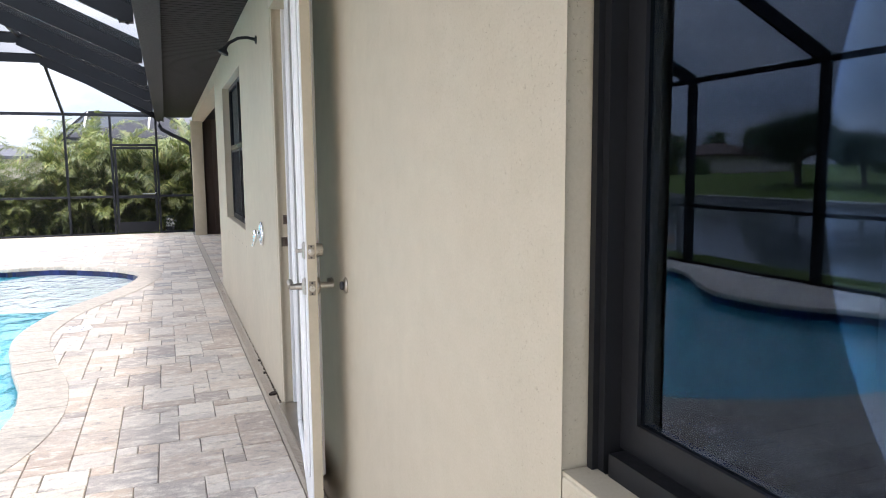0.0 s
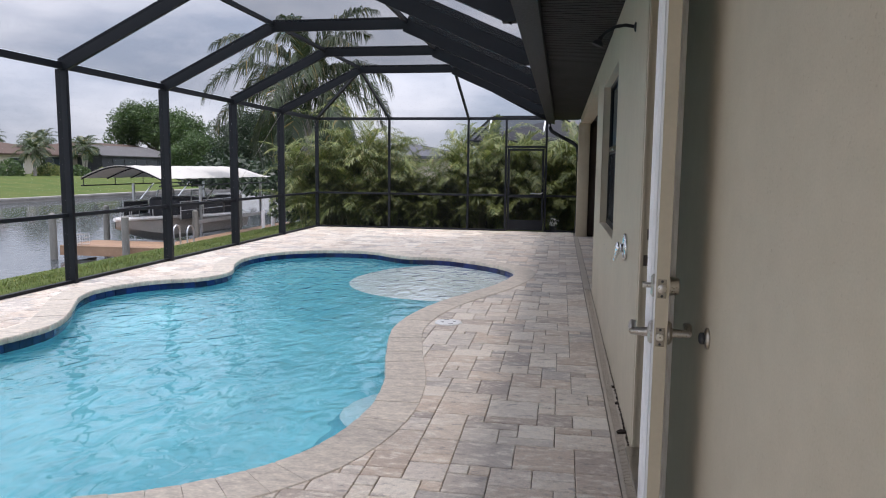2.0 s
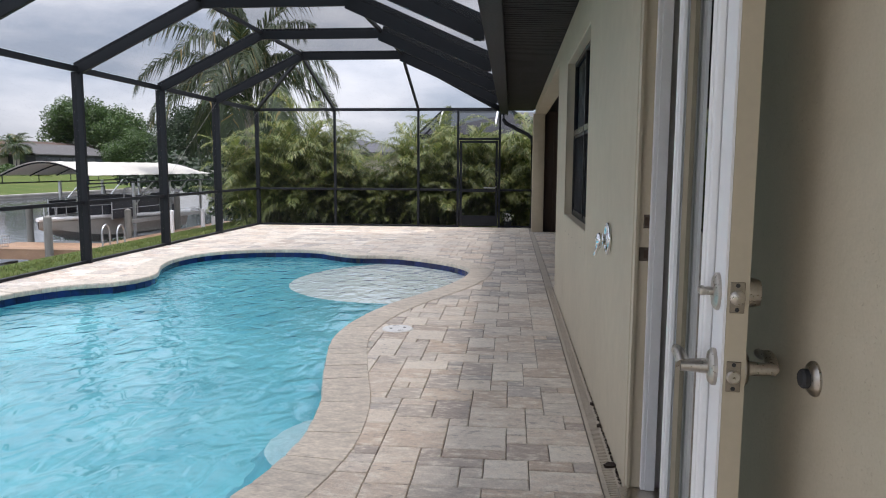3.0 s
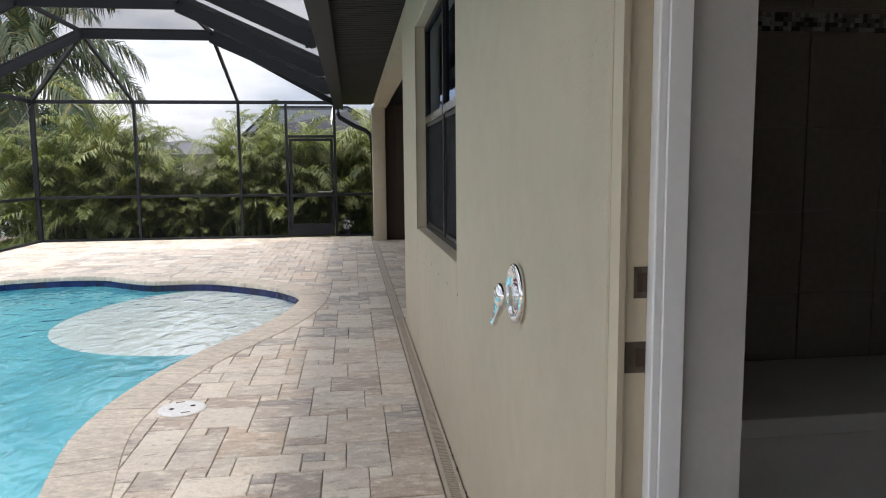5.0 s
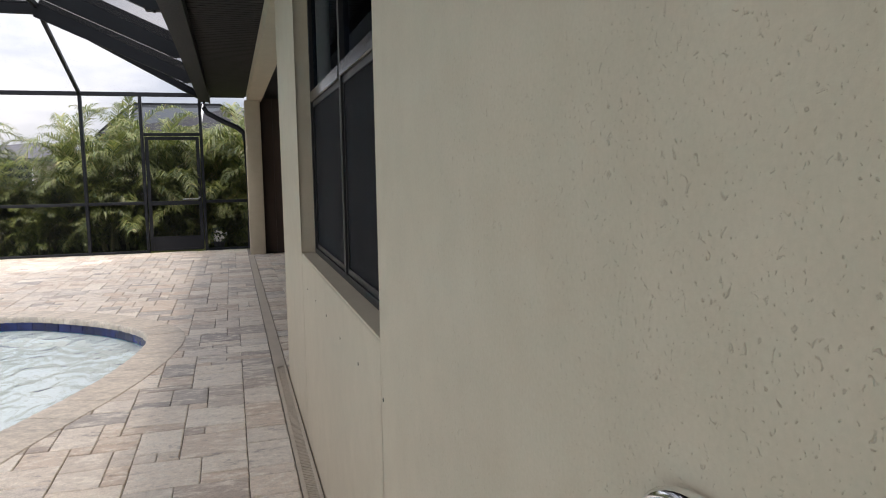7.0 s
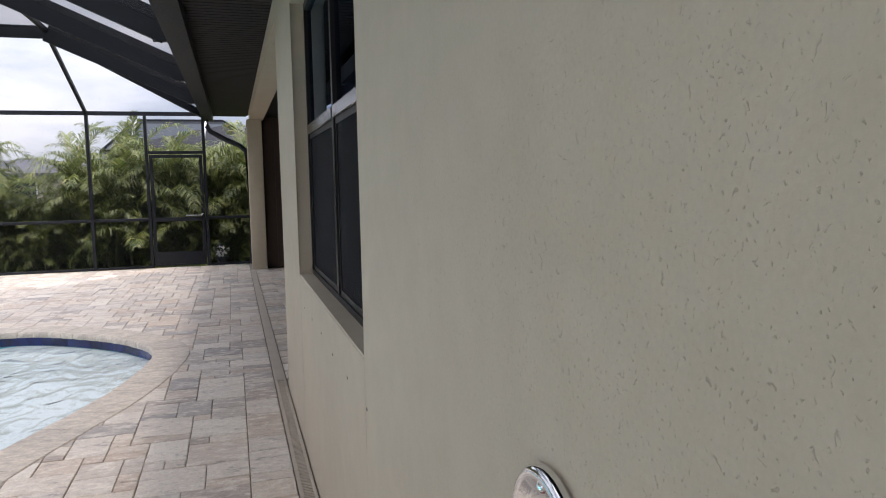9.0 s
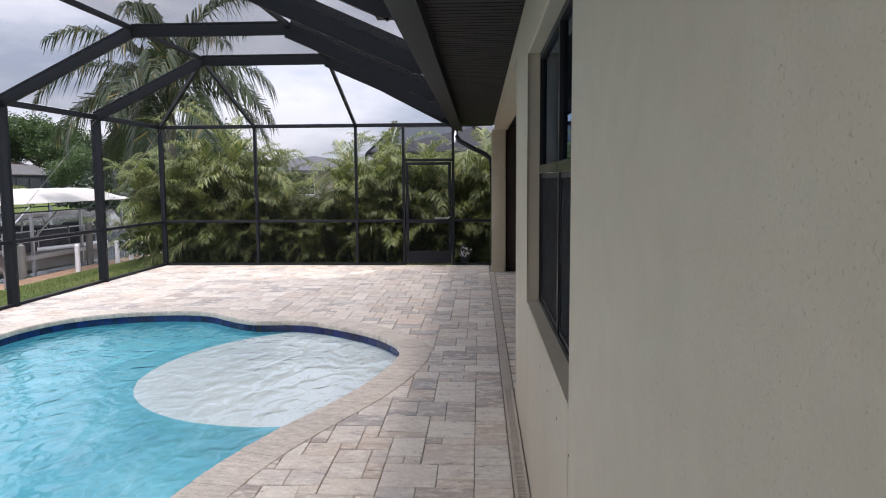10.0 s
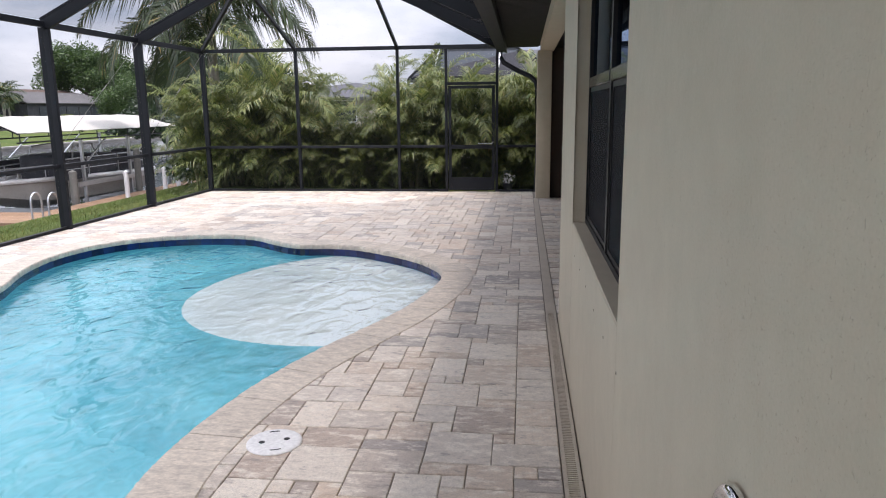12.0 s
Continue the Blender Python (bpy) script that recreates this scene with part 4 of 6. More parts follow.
def build_cage():
    c = thing("pool_enclosure", "dark bronze aluminium pool cage with insect screens", "pool enclosure")

    def post(name, a, b, w, h, up=(0, 0, 1)):
        bm = bmesh.new()
        bar(bm, a, b, w, h, up)
        bmesh.ops.bevel(bm, geom=bm.edges[:], offset=0.003, segments=1, affect="EDGES")
        return part(name, bm, BRONZE, c)

    X, Y = CAGE_X, CAGE_Y
    for y in FRAMES:
        post("post", (X, y, 0), (X, y, EAVE - 0.04), 0.055, 0.15, (1, 0, 0))
        post("rafter", (X, y, EAVE), (RX0, y, RIDGE), 0.055, 0.17)
        post("rafter", (RX0, y, RIDGE), (RX1, y, RIDGE), 0.055, 0.17)
        post("rafter", (RX1, y, RIDGE), (RX2, y, EAVE + 0.03), 0.06, 0.25)
        one_box("bracket", BRONZE, c, (RX2 - 0.12, RX2 - 0.01, y - 0.045, y + 0.045, EAVE - 0.07, EAVE + 0.06))
    post("post", (X, Y, 0), (X, Y, EAVE - 0.03), 0.08, 0.08, (1, 0, 0))
    for x, w in FAR_POSTS:
        post("post", (x, Y, 0), (x, Y, EAVE - 0.03), 0.09, w, (1, 0, 0))
    # eaves, rails, sole plates
    post("eave_beam", (X, Y + 0.03, EAVE), (X, CAGE_BACK, EAVE), 0.06, 0.08)
    post("eave_beam", (X + 0.03, Y, EAVE), (-0.02, Y, EAVE), 0.06, 0.07)
    post("sole_plate", (X, Y, 0.022), (X, CAGE_BACK, 0.022), 0.06, 0.04)
    post("sole_plate", (X + 0.03, Y, 0.022), (-1.78, Y, 0.022), 0.06, 0.04)
    post("sole_plate", (-0.76, Y, 0.022), (0.3, Y, 0.022), 0.06, 0.04)
    ys = [Y] + FRAMES
    for a, b in zip(ys, ys[1:]):
        post("chair_rail", (X, a - 0.03, 0.875), (X, b + 0.03, 0.875), 0.05, 0.05)
    xs = [X] + [p[0] for p in FAR_POSTS] + [0.3]
    for i, (a, b) in enumerate(zip(xs, xs[1:])):
        if i != 3:
            post("chair_rail", (a + 0.025, Y, 0.875), (b - 0.025, Y, 0.875), 0.05, 0.05)
    post("door_header", (-1.73, Y, 2.06), (-0.81, Y, 2.06), 0.05, 0.055)
    # steel cable braces in the two far bays of the canal side
    for ya, yb in ((Y, FRAMES[0]), (FRAMES[0], FRAMES[1])):
        bm = bmesh.new()
        tube(bm, [(X + 0.035, ya - 0.05, EAVE - 0.05), (X + 0.035, yb + 0.03, 1.15)], 0.0028, 6)
        cable = part("cable_brace", bm, PILE, c, "thin steel cable brace")
        bm = bmesh.new()
        k = 0.45
        yk, zk = ya - 0.05 + (yb + 0.08 - ya) * k, EAVE - 0.05 + (1.2 - EAVE) * k
        tube(bm, [(X + 0.035, yk, zk), (X + 0.035, yk + (yb - ya) * 0.05, zk + (1.2 - EAVE) * 0.05)], 0.008, 8)
        part("turnbuckle", bm, PILE, cable, "steel turnbuckle")
    # purlins and hips
    for x in (RX0, RX1):
        for a, b in zip(FRAMES, FRAMES[1:]):
            post("purlin", (x, a - 0.03, RIDGE + 0.03), (x, b + 0.03, RIDGE + 0.03), 0.05, 0.06)
    post("hip_rafter", (RX0, FRAMES[0], RIDGE), (X, Y, EAVE), 0.05, 0.08)
    post("hip_rafter", (RX1, FRAMES[0], RIDGE), (RX2, Y, EAVE), 0.05, 0.12)
    post("hip_rafter", (RX0, FRAMES[0], RIDGE), (-4.69, Y, EAVE), 0.05, 0.06)
    post("hip_rafter", (RX1, FRAMES[0], RIDGE), (-2.69, Y, EAVE), 0.05, 0.06)
    # screens
    def sheet(name, pts, m):
        bm = bmesh.new()
        bm.faces.new([bm.verts.new(p) for p in pts])
        part(name, bm, m, c, recalc=False)

    for a, b in zip(ys, ys[1:]):
        for z0, z1 in ((0.04, 0.85), (0.90, EAVE - 0.04)):
            sheet("screen_panel", [(X, a - 0.03, z0), (X, b + 0.03, z0), (X, b + 0.03, z1), (X, a - 0.03, z1)], SCREEN)
    for i, (a, b) in enumerate(zip(xs, xs[1:])):
        if i == 3:
            sheet("screen_panel", [(a + 0.025, Y, 2.09), (b - 0.025, Y, 2.09), (b - 0.025, Y, EAVE - 0.04), (a + 0.025, Y, EAVE - 0.04)], SCREEN)
            continue
        for z0, z1 in ((0.04, 0.85), (0.90, EAVE - 0.04)):
            sheet("screen_panel", [(a + 0.025, Y, z0), (b - 0.025, Y, z0), (b - 0.025, Y, z1), (a + 0.025, Y, z1)], SCREEN)
    for a, b in zip(FRAMES, FRAMES[1:]):
        for (x0, z0), (x1, z1), m in (((X, EAVE), (RX0, RIDGE), SIDE_SCREEN), ((RX0, RIDGE), (RX1, RIDGE), ROOF_SCREEN), ((RX1, RIDGE), (RX2, EAVE), STEEP_SCREEN)):
            sheet("roof_panel", [(x0, a - 0.02, z0 + 0.05), (x1, a - 0.02, z1 + 0.05), (x1, b + 0.02, z1 + 0.05), (x0, b + 0.02, z0 + 0.05)], m)
    f = FRAMES[0]
    sheet("roof_panel", [(X, Y, EAVE + 0.03), (RX0, f, RIDGE + 0.03), (X, f, EAVE + 0.03)], SIDE_SCREEN)
    sheet("roof_panel", [(X, Y, EAVE + 0.03), (-4.69, Y, EAVE + 0.03), (RX0, f, RIDGE + 0.03)], SCREEN)
    sheet("roof_panel", [(-4.69, Y, EAVE + 0.03), (-2.69, Y, EAVE + 0.03), (RX1, f, RIDGE + 0.03), (RX0, f, RIDGE + 0.03)], SCREEN)
    sheet("roof_panel", [(-2.69, Y, EAVE + 0.03), (RX2, Y, EAVE + 0.03), (RX1, f, RIDGE + 0.03)], SCREEN)
    sheet("roof_panel", [(RX2, Y, EAVE + 0.03), (RX2, f, EAVE + 0.03), (RX1, f, RIDGE + 0.03)], ROOF_SCREEN)
    # door leaf in the far wall
    d = thing("screen_door", "dark bronze screen door with a solid kick panel", "screen door")
    x0, x1 = -1.715, -0.825
    bm = bmesh.new()
    for a in ((x0, x0 + 0.055, 0.03, 2.02), (x1 - 0.055, x1, 0.03, 2.02), (x0 + 0.055, x1 - 0.055, 1.965, 2.02), (x0 + 0.055, x1 - 0.055, 0.83, 0.9), (x0 + 0.055, x1 - 0.055, 0.03, 0.06)):
        box(bm, a[0], a[1], Y - 0.025, Y + 0.02, a[2], a[3])
    part("door_frame", bm, BRONZE, d)
    one_box("kick_panel", BRONZE, d, (x0 + 0.055, x1 - 0.055, Y - 0.01, Y + 0.01, 0.06, 0.28), "solid kick panel")
    for z0, z1 in ((0.28, 0.83), (0.9, 1.965)):
        bm = bmesh.new()
        bm.faces.new([bm.verts.new(p) for p in ((x0 + 0.055, Y, z0), (x1 - 0.055, Y, z0), (x1 - 0.055, Y, z1), (x0 + 0.055, Y, z1))])
        part("screen_panel", bm, SCREEN, d, recalc=False)
    bm = bmesh.new()
    tube(bm, [(x1 - 0.32, Y - 0.05, 0.93), (x1 - 0.06, Y - 0.05, 0.93)], 0.009, 8)
    tube(bm, [(x1 - 0.06, Y - 0.05, 0.93), (x1 - 0.03, Y - 0.02, 0.96)], 0.012, 8)
    part("handle", bm, ALU, d, "silver door handle", True)


build_cage()


# ---- plants ----
def frond(verts, faces, base, yaw, pitch, length, pairs, leaf, droop, width, rnd, hang=0.5):
    """One feather palm leaf: a bent rib with pairs of narrow folded leaflets."""
    p = Vector(base)
    seg = 12
    step = length / seg
    pts, ang = [p.copy()], pitch
    for i in range(seg):
        ang -= droop / seg * (0.4 + 1.2 * i / seg)
        p = p + Vector((math.cos(yaw) * math.cos(ang), math.sin(yaw) * math.cos(ang), math.sin(ang))) * step
        pts.append(p.copy())
    side = Vector((-math.sin(yaw), math.cos(yaw), 0))
    for i in range(seg):
        k = len(verts)
        w = width * 0.8 * (1 - i / seg) + 0.004
        verts.extend([pts[i] - side * w, pts[i] + side * w, pts[i + 1] + side * w, pts[i + 1] - side * w])
        faces.append((k, k + 1, k + 2, k + 3))
    for j in range(pairs):
        f = 0.16 + 0.84 * (j + 0.5) / pairs
        q = f * seg
        i = min(int(q), seg - 1)
        o = pts[i].lerp(pts[i + 1], q - i)
        d = (pts[i + 1] - pts[i]).normalized()
        up = side.cross(d).normalized()
        if up.z < 0:
            up = -up
        ll = leaf * (math.sin(math.pi * (0.18 + 0.78 * f)) ** 0.7) * rnd.uniform(0.8, 1.1)
        for s in (-1, 1):
            a = d * rnd.uniform(0.7, 0.95) + side * s * rnd.uniform(0.55, 0.85) + up * rnd.uniform(0.05, 0.45)
            a.normalize()
            m = o + a * ll * 0.5
            e = o + a * ll + Vector((0, 0, -ll * hang * rnd.uniform(0.5, 1.2)))
            n = a.cross(up).normalized() * width
            k = len(verts)
            verts.extend([o - n * 0.6, o + n * 0.6, m + n, m - n, e])
            faces.extend([(k, k + 1, k + 2, k + 3), (k + 3, k + 2, k + 4)])


def areca(seed, height):
    """A clump of areca palm: many thin canes, arching feather leaves from the ground up."""
    rnd = random.Random(seed)
    root = thing("areca_palm", "bushy green areca palm with arching feathery fronds", "palm", group="areca palm hedge")
    verts, faces = [], []
    canes = bmesh.new()
    for i in range(10):
        a, r = i * 2.4 + rnd.uniform(-0.4, 0.4), rnd.uniform(0.05, 0.4)
        h = height * (0.12 + 0.5 * i / 9) * rnd.uniform(0.9, 1.1)
        lean = rnd.uniform(0.05, 0.3)
        b = Vector((math.cos(a) * r, math.sin(a) * r, 0))
        t = b + Vector((math.cos(a) * lean, math.sin(a) * lean, h))
        tube(canes, [b, b.lerp(t, 0.5) + Vector((0.02, 0.01, 0)), t], [0.035, 0.03, 0.025], 6)
        n = rnd.randint(4, 6)
        for j in range(n):
            frond(verts, faces, t - Vector((0, 0, rnd.uniform(0, 0.25))), a + 6.28 * j / n + rnd.uniform(-0.4, 0.4), rnd.uniform(0.95, 1.5), height * rnd.uniform(0.48, 0.74),
                  44, 0.46, rnd.uniform(1.2, 2.4), 0.0105, rnd, 0.5)
    for j in range(14):
        frond(verts, faces, (rnd.uniform(-0.4, 0.4), rnd.uniform(-0.4, 0.4), rnd.uniform(0.0, 0.4)), rnd.uniform(0, 6.28), rnd.uniform(0.5, 1.3), rnd.uniform(1.0, 1.7), 30, 0.40, rnd.uniform(1.2, 2.2), 0.010, rnd, 0.5)
    part("canes", canes, CANE, root, "green ringed canes")
    ob = new("crown", from_lists("crown", verts, faces, ARECA))
    ob.parent = root
    return root


def plant_hedge():
    rnd = random.Random(3)
    kinds = [areca(11, 3.0), areca(12, 2.7), areca(13, 3.2), areca(14, 2.8)]
    spots = [(-7.5, 18.5, 0.78), (-6.7, 18.3, 0.92), (-5.9, 18.35, 1.02), (-5.3, 18.7, 0.95), (-4.5, 18.3, 0.48), (-3.8, 18.4, 0.58), (-3.0, 18.35, 0.84), (-2.2, 18.3, 0.9),
             (-1.4, 18.45, 0.9), (-0.6, 18.4, 0.86), (0.2, 18.35, 0.92), (1.0, 18.5, 0.9), (2.0, 18.6, 0.9), (-6.3, 19.5, 0.95), (-2.5, 19.5, 0.9), (-0.4, 19.6, 0.92), (-4.2, 19.7, 0.45), (3.0, 18.9, 0.95),
             (-5.6, 19.9, 0.7), (-3.2, 19.9, 0.6), (-1.4, 19.8, 0.8), (0.8, 19.8, 0.8), (-7.0, 18.0, 0.5), (-5.0, 18.0, 0.5), (-2.6, 17.95, 0.5), (-0.5, 18.0, 0.5), (-6.0, 17.95, 0.45), (-3.8, 18.0, 0.45), (-1.5, 17.95, 0.45)]
    for i, (x, y, s) in enumerate(spots):
        src = kinds[i % 4]
        m = pose(x, y, -0.08, 0, 0, rnd.uniform(0, 360)) @ Matrix.Diagonal((s, s, s, 1))
        if i < 4:
            src.matrix_world = m
        else:
            ob = copy_thing(src, Matrix.Identity(4))
            ob.matrix_basis = m


plant_hedge()


def coconut(x, y, top, lean):
    rnd = random.Random(21)
    root = thing("coconut_palm", "tall coconut palm with grey ringed trunk and drooping fronds", "palm", at=(x, y, -0.1))
    bm = bmesh.new()
    pts, rad = [], []
    for i in range(15):
        f = i / 14
        pts.append((lean * f * f, -0.1 * math.sin(3 * f), top * f))
        rad.append(0.24 * (1 - f) ** 3 + 0.15 - 0.03 * f + (0.006 if i % 2 else 0))
    tube(bm, pts, rad, 12)
    part("trunk", bm, BARK, root, "grey ringed trunk", True)
    verts, faces = [], []
    c = Vector(pts[-1])
    for i in range(27):
        f = i / 26
        frond(verts, faces, c + Vector((0, 0, 0.1)), i * 2.4 + rnd.uniform(-0.2, 0.2), 1.3 - 1.75 * f + rnd.uniform(-0.1, 0.1), rnd.uniform(3.2, 4.1), 60, 0.95, rnd.uniform(1.2, 1.9), 0.027, rnd, 0.95)
    ob = new("crown", from_lists("crown", verts, faces, COCO))
    ob.parent = root
    bm = bmesh.new()
    for i in range(6):
        a = i * 1.05
        lathe(bm, c + Vector((math.cos(a) * 0.22, math.sin(a) * 0.22, -0.3)), (0, 0, 1), [(0, 0.02), (0.05, 0.08), (0.13, 0.1), (0.2, 0.06), (0.23, 0.01)], 8)
    part("coconuts", bm, CANE, root, "green coconuts", True)


coconut(-9.1, 23.0, 4.45, -0.05)


def broad_tree(name, label, x, y, z, height, radius, material, seed, leaves=9000, low=0.28):
    """A trunk with forking limbs and a crown of separate leaf clumps with gaps."""
    rnd = random.Random(seed)
    root = thing(name, label, "tree", at=(x, y, z))
    bm = bmesh.new()
    tube(bm, [(0, 0, -0.2), (0.1, 0, height * 0.2), (0, 0.1, height * 0.45)], [radius * 0.09, radius * 0.07, radius * 0.05], 9)
    tips = []
    for i in range(22):
        a = i * 2.4 + rnd.uniform(-0.3, 0.3)
        e = rnd.uniform(0.1, 1.3)
        r = radius * rnd.uniform(0.52, 0.74)
        tip = Vector((math.cos(a) * math.cos(e) * r, math.sin(a) * math.cos(e) * r, height * (low + 0.22) + math.sin(e) * r * (height * (0.72 - low) / radius)))
        s = Vector((0, 0, height * rnd.uniform(0.22, 0.42)))
        tube(bm, [s, s.lerp(tip, 0.5) + Vector((0, 0, 0.05 * height)), tip], [radius * 0.035, radius * 0.022, radius * 0.008], 6)
        tips.append(tip)
    part("trunk", bm, TREEBARK, root, "dark trunk with limbs")
    verts, faces = [], []
    clumps = [t + Vector((rnd.gauss(0, 1), rnd.gauss(0, 1), rnd.gauss(0, 0.8))) * radius * 0.15 for t in tips for _ in range(6)]
    size = radius * 0.024
    for i in range(int(leaves * 2.6)):
        c = clumps[i % len(clumps)]
        d = Vector((rnd.gauss(0, 1), rnd.gauss(0, 1), rnd.gauss(0, 0.75)))
        p = c + d.normalized() * radius * 0.23 * rnd.random() ** 0.4
        u = Vector((rnd.gauss(0, 1), rnd.gauss(0, 1), rnd.gauss(0, 0.6))).normalized()
        v = u.cross(Vector((rnd.gauss(0, 1), rnd.gauss(0, 1), rnd.gauss(0, 1)))).normalized()
        s = size * rnd.uniform(0.6, 1.3)
        k = len(verts)
        verts.extend([p - u * s, p + v * s * 0.5, p + u * s, p - v * s * 0.5])
        faces.append((k, k + 1, k + 2, k + 3))
    ob = new("crown", from_lists("crown", verts, faces, material))
    ob.parent = root


broad_tree("shade_tree", "large round green shade tree behind the far house", -64, 104, 0.4, 10.3, 7.6, BROADLEAF, 31, 26000)
broad_tree("shade_tree", "dark dense tree behind the dock", -25.3, 53.6, 0.0, 6.9, 3.7, DARKLEAF, 32, 16000, 0.05)
broad_tree("shade_tree", "dark dense tree standing between two others behind the dock", -22.3, 54.5, 0.0, 6.4, 3.6, DARKLEAF, 37, 15000, 0.05)
broad_tree("shade_tree", "dark dense tree behind the coconut palm", -19.4, 50.4, 0.0, 6.6, 3.9, DARKLEAF, 34, 14000, 0.05)
for i, (tx, ty, th, tr) in enumerate(((-44, 39.0, 6.6, 4.2), (-44, 33.5, 4.2, 3.0), (-43, 29.5, 4.0, 2.8))):
    broad_tree("shade_tree", "dark dense tree on the bank across the canal", tx, ty, 0.1, th, tr, DARKLEAF, 40 + i, 6000, 0.03)
broad_tree("shade_tree", "green tree beside the far house", -46, 84, 0.2, 6.2, 4.6, BROADLEAF, 35, 14000, 0.05)
broad_tree("shade_tree", "low dark tree on the near bank", -15.2, 41.0, 0.0, 4.2, 2.6, DARKLEAF, 36, 9000, 0.05)


def far_palm(x, y, z, h, seed, group="palms across the canal"):
    rnd = random.Random(seed)
    root = thing("cabbage_palm", "small green palm standing on the far lawn", "palm", at=(x, y, z), group=group)
    bm = bmesh.new()
    tube(bm, [(0, 0, -0.1), (0.05, 0, h * 0.5), (0, 0.05, h)], [0.2, 0.16, 0.14], 8)
    part("trunk", bm, BARK, root, "", True)
    verts, faces = [], []
    for i in range(20):
        frond(verts, faces, (0, 0.05, h), i * 2.4, 1.3 - 1.7 * i / 19, rnd.uniform(1.8, 2.3), 14, 0.8, 1.3, 0.05, rnd, 0.5)
    ob = new("crown", from_lists("crown", verts, faces, COCO))
    ob.parent = root


for i, (x, y, h) in enumerate([(-62, 74, 3.6), (-54, 72, 3.2), (-70, 84, 4.3), (-72, 78, 4.6), (-66, 66, 4.4), (-55, 94, 3.2), (-76, 72, 5.0), (-52, 62, 2.6), (-60, 58, 4.2), (-58, 78, 3.4), (-78, 96, 5.2), (-80, 88, 4.8)]):
    far_palm(x, y, 0.3, h, 60 + i)


def hedge_shrub(x, y, z, r, h, material, seed, label):
    rnd = random.Random(seed)
    verts, faces = [], []
    for i in range(1400):
        d = Vector((rnd.gauss(0, 1), rnd.gauss(0, 1), abs(rnd.gauss(0, 1)))).normalized() * rnd.random() ** 0.3
        p = Vector((d.x * r * (0.85 + 0.3 * math.sin(3 * d.y + seed)), d.y * r, d.z * h))
        u = Vector((rnd.gauss(0, 1), rnd.gauss(0, 1), rnd.gauss(0, 1))).normalized()
        v = u.orthogonal().normalized()
        s = 0.09 * r * rnd.uniform(0.6, 1.3)
        k = len(verts)
        verts.extend([p - u * s, p + v * s * 0.5, p + u * s, p - v * s * 0.5])
        faces.append((k, k + 1, k + 2, k + 3))
    ob = new("shrub", from_lists("shrub", verts, faces, material))
    ob.matrix_world = pose(x, y, z)
    tagged(ob, label, "shrub")


for i, (x, y, r, h) in enumerate([(-52, 64, 1.6, 1.5), (-51, 67, 1.5, 1.3), (-50, 70, 1.3, 1.1), (-53, 60, 1.3, 1.9), (-55, 84, 1.5, 1.2), (-55, 100, 3, 3)]):
    hedge_shrub(x, y, 0.2, r, h, BROADLEAF if i % 2 else ARECA, 80 + i, "rounded green shrub by the far house")


# ---- houses ----
def house(name, label, x0, x1, y0, y1, z0, eave, ridge, roof, wall, side_windows, over=0.5):
    h = thing(name, label, "house")
    bm = bmesh.new()
    box(bm, x0, x1, y0, y1, z0 - 0.3, eave)
    part("wall", bm, wall, h)
    bm = bmesh.new()
    a0, a1, b0, b1 = x0 - over, x1 + over, y0 - over, y1 + over
    lo = [bm.verts.new((x, y, eave)) for x, y in ((a0, b0), (a1, b0), (a1, b1), (a0, b1))]
    low = [bm.verts.new((x, y, eave - 0.18)) for x, y in ((a0, b0), (a1, b0), (a1, b1), (a0, b1))]
    if (y1 - y0) > (x1 - x0):
        k = (a1 - a0) / 2
        r0, r1 = bm.verts.new(((a0 + a1) / 2, b0 + k, ridge)), bm.verts.new(((a0 + a1) / 2, b1 - k, ridge))
        fs = [(lo[0], lo[1], r0), (lo[1], lo[2], r1, r0), (lo[2], lo[3], r1), (lo[3], lo[0], r0, r1)]
    else:
        k = (b1 - b0) / 2
        r0, r1 = bm.verts.new((a0 + k, (b0 + b1) / 2, ridge)), bm.verts.new((a1 - k, (b0 + b1) / 2, ridge))
        fs = [(lo[0], lo[1], r1, r0), (lo[1], lo[2], r1), (lo[2], lo[3], r0, r1), (lo[3], lo[0], r0)]
    for f in fs:
        bm.faces.new(f)
    for i in range(4):
        j = (i + 1) % 4
        bm.faces.new((lo[i], lo[j], low[j], low[i]))
    bm.faces.new(low[::-1])
    part("roof", bm, roof, h)
    for face, u0, u1, v0, v1 in side_windows:
        w = new("window")
        w.parent = h
        if face == "x1":
            one_box("pane", DARKGLASS, w, (x1 - 0.02, x1 + 0.02, u0, u1, v0, v1))
            bm = bmesh.new()
            for a in ((u0 - 0.06, u0, v0, v1), (u1, u1 + 0.06, v0, v1), (u0 - 0.06, u1 + 0.06, v1, v1 + 0.06), (u0 - 0.06, u1 + 0.06, v0 - 0.06, v0)):
                box(bm, x1 - 0.02, x1 + 0.05, *a)
            part("frame", bm, WHITE, w)
        else:
            one_box("pane", DARKGLASS, w, (u0, u1, y0 - 0.02, y0 + 0.02, v0, v1))
            bm = bmesh.new()
            for a in ((u0 - 0.06, u0, v0, v1), (u1, u1 + 0.06, v0, v1), (u0 - 0.06, u1 + 0.06, v1, v1 + 0.06), (u0 - 0.06, u1 + 0.06, v0 - 0.06, v0)):
                box(bm, a[0], a[1], y0 - 0.05, y0 + 0.02, a[2], a[3])
            part("frame", bm, WHITE, w)
    return h


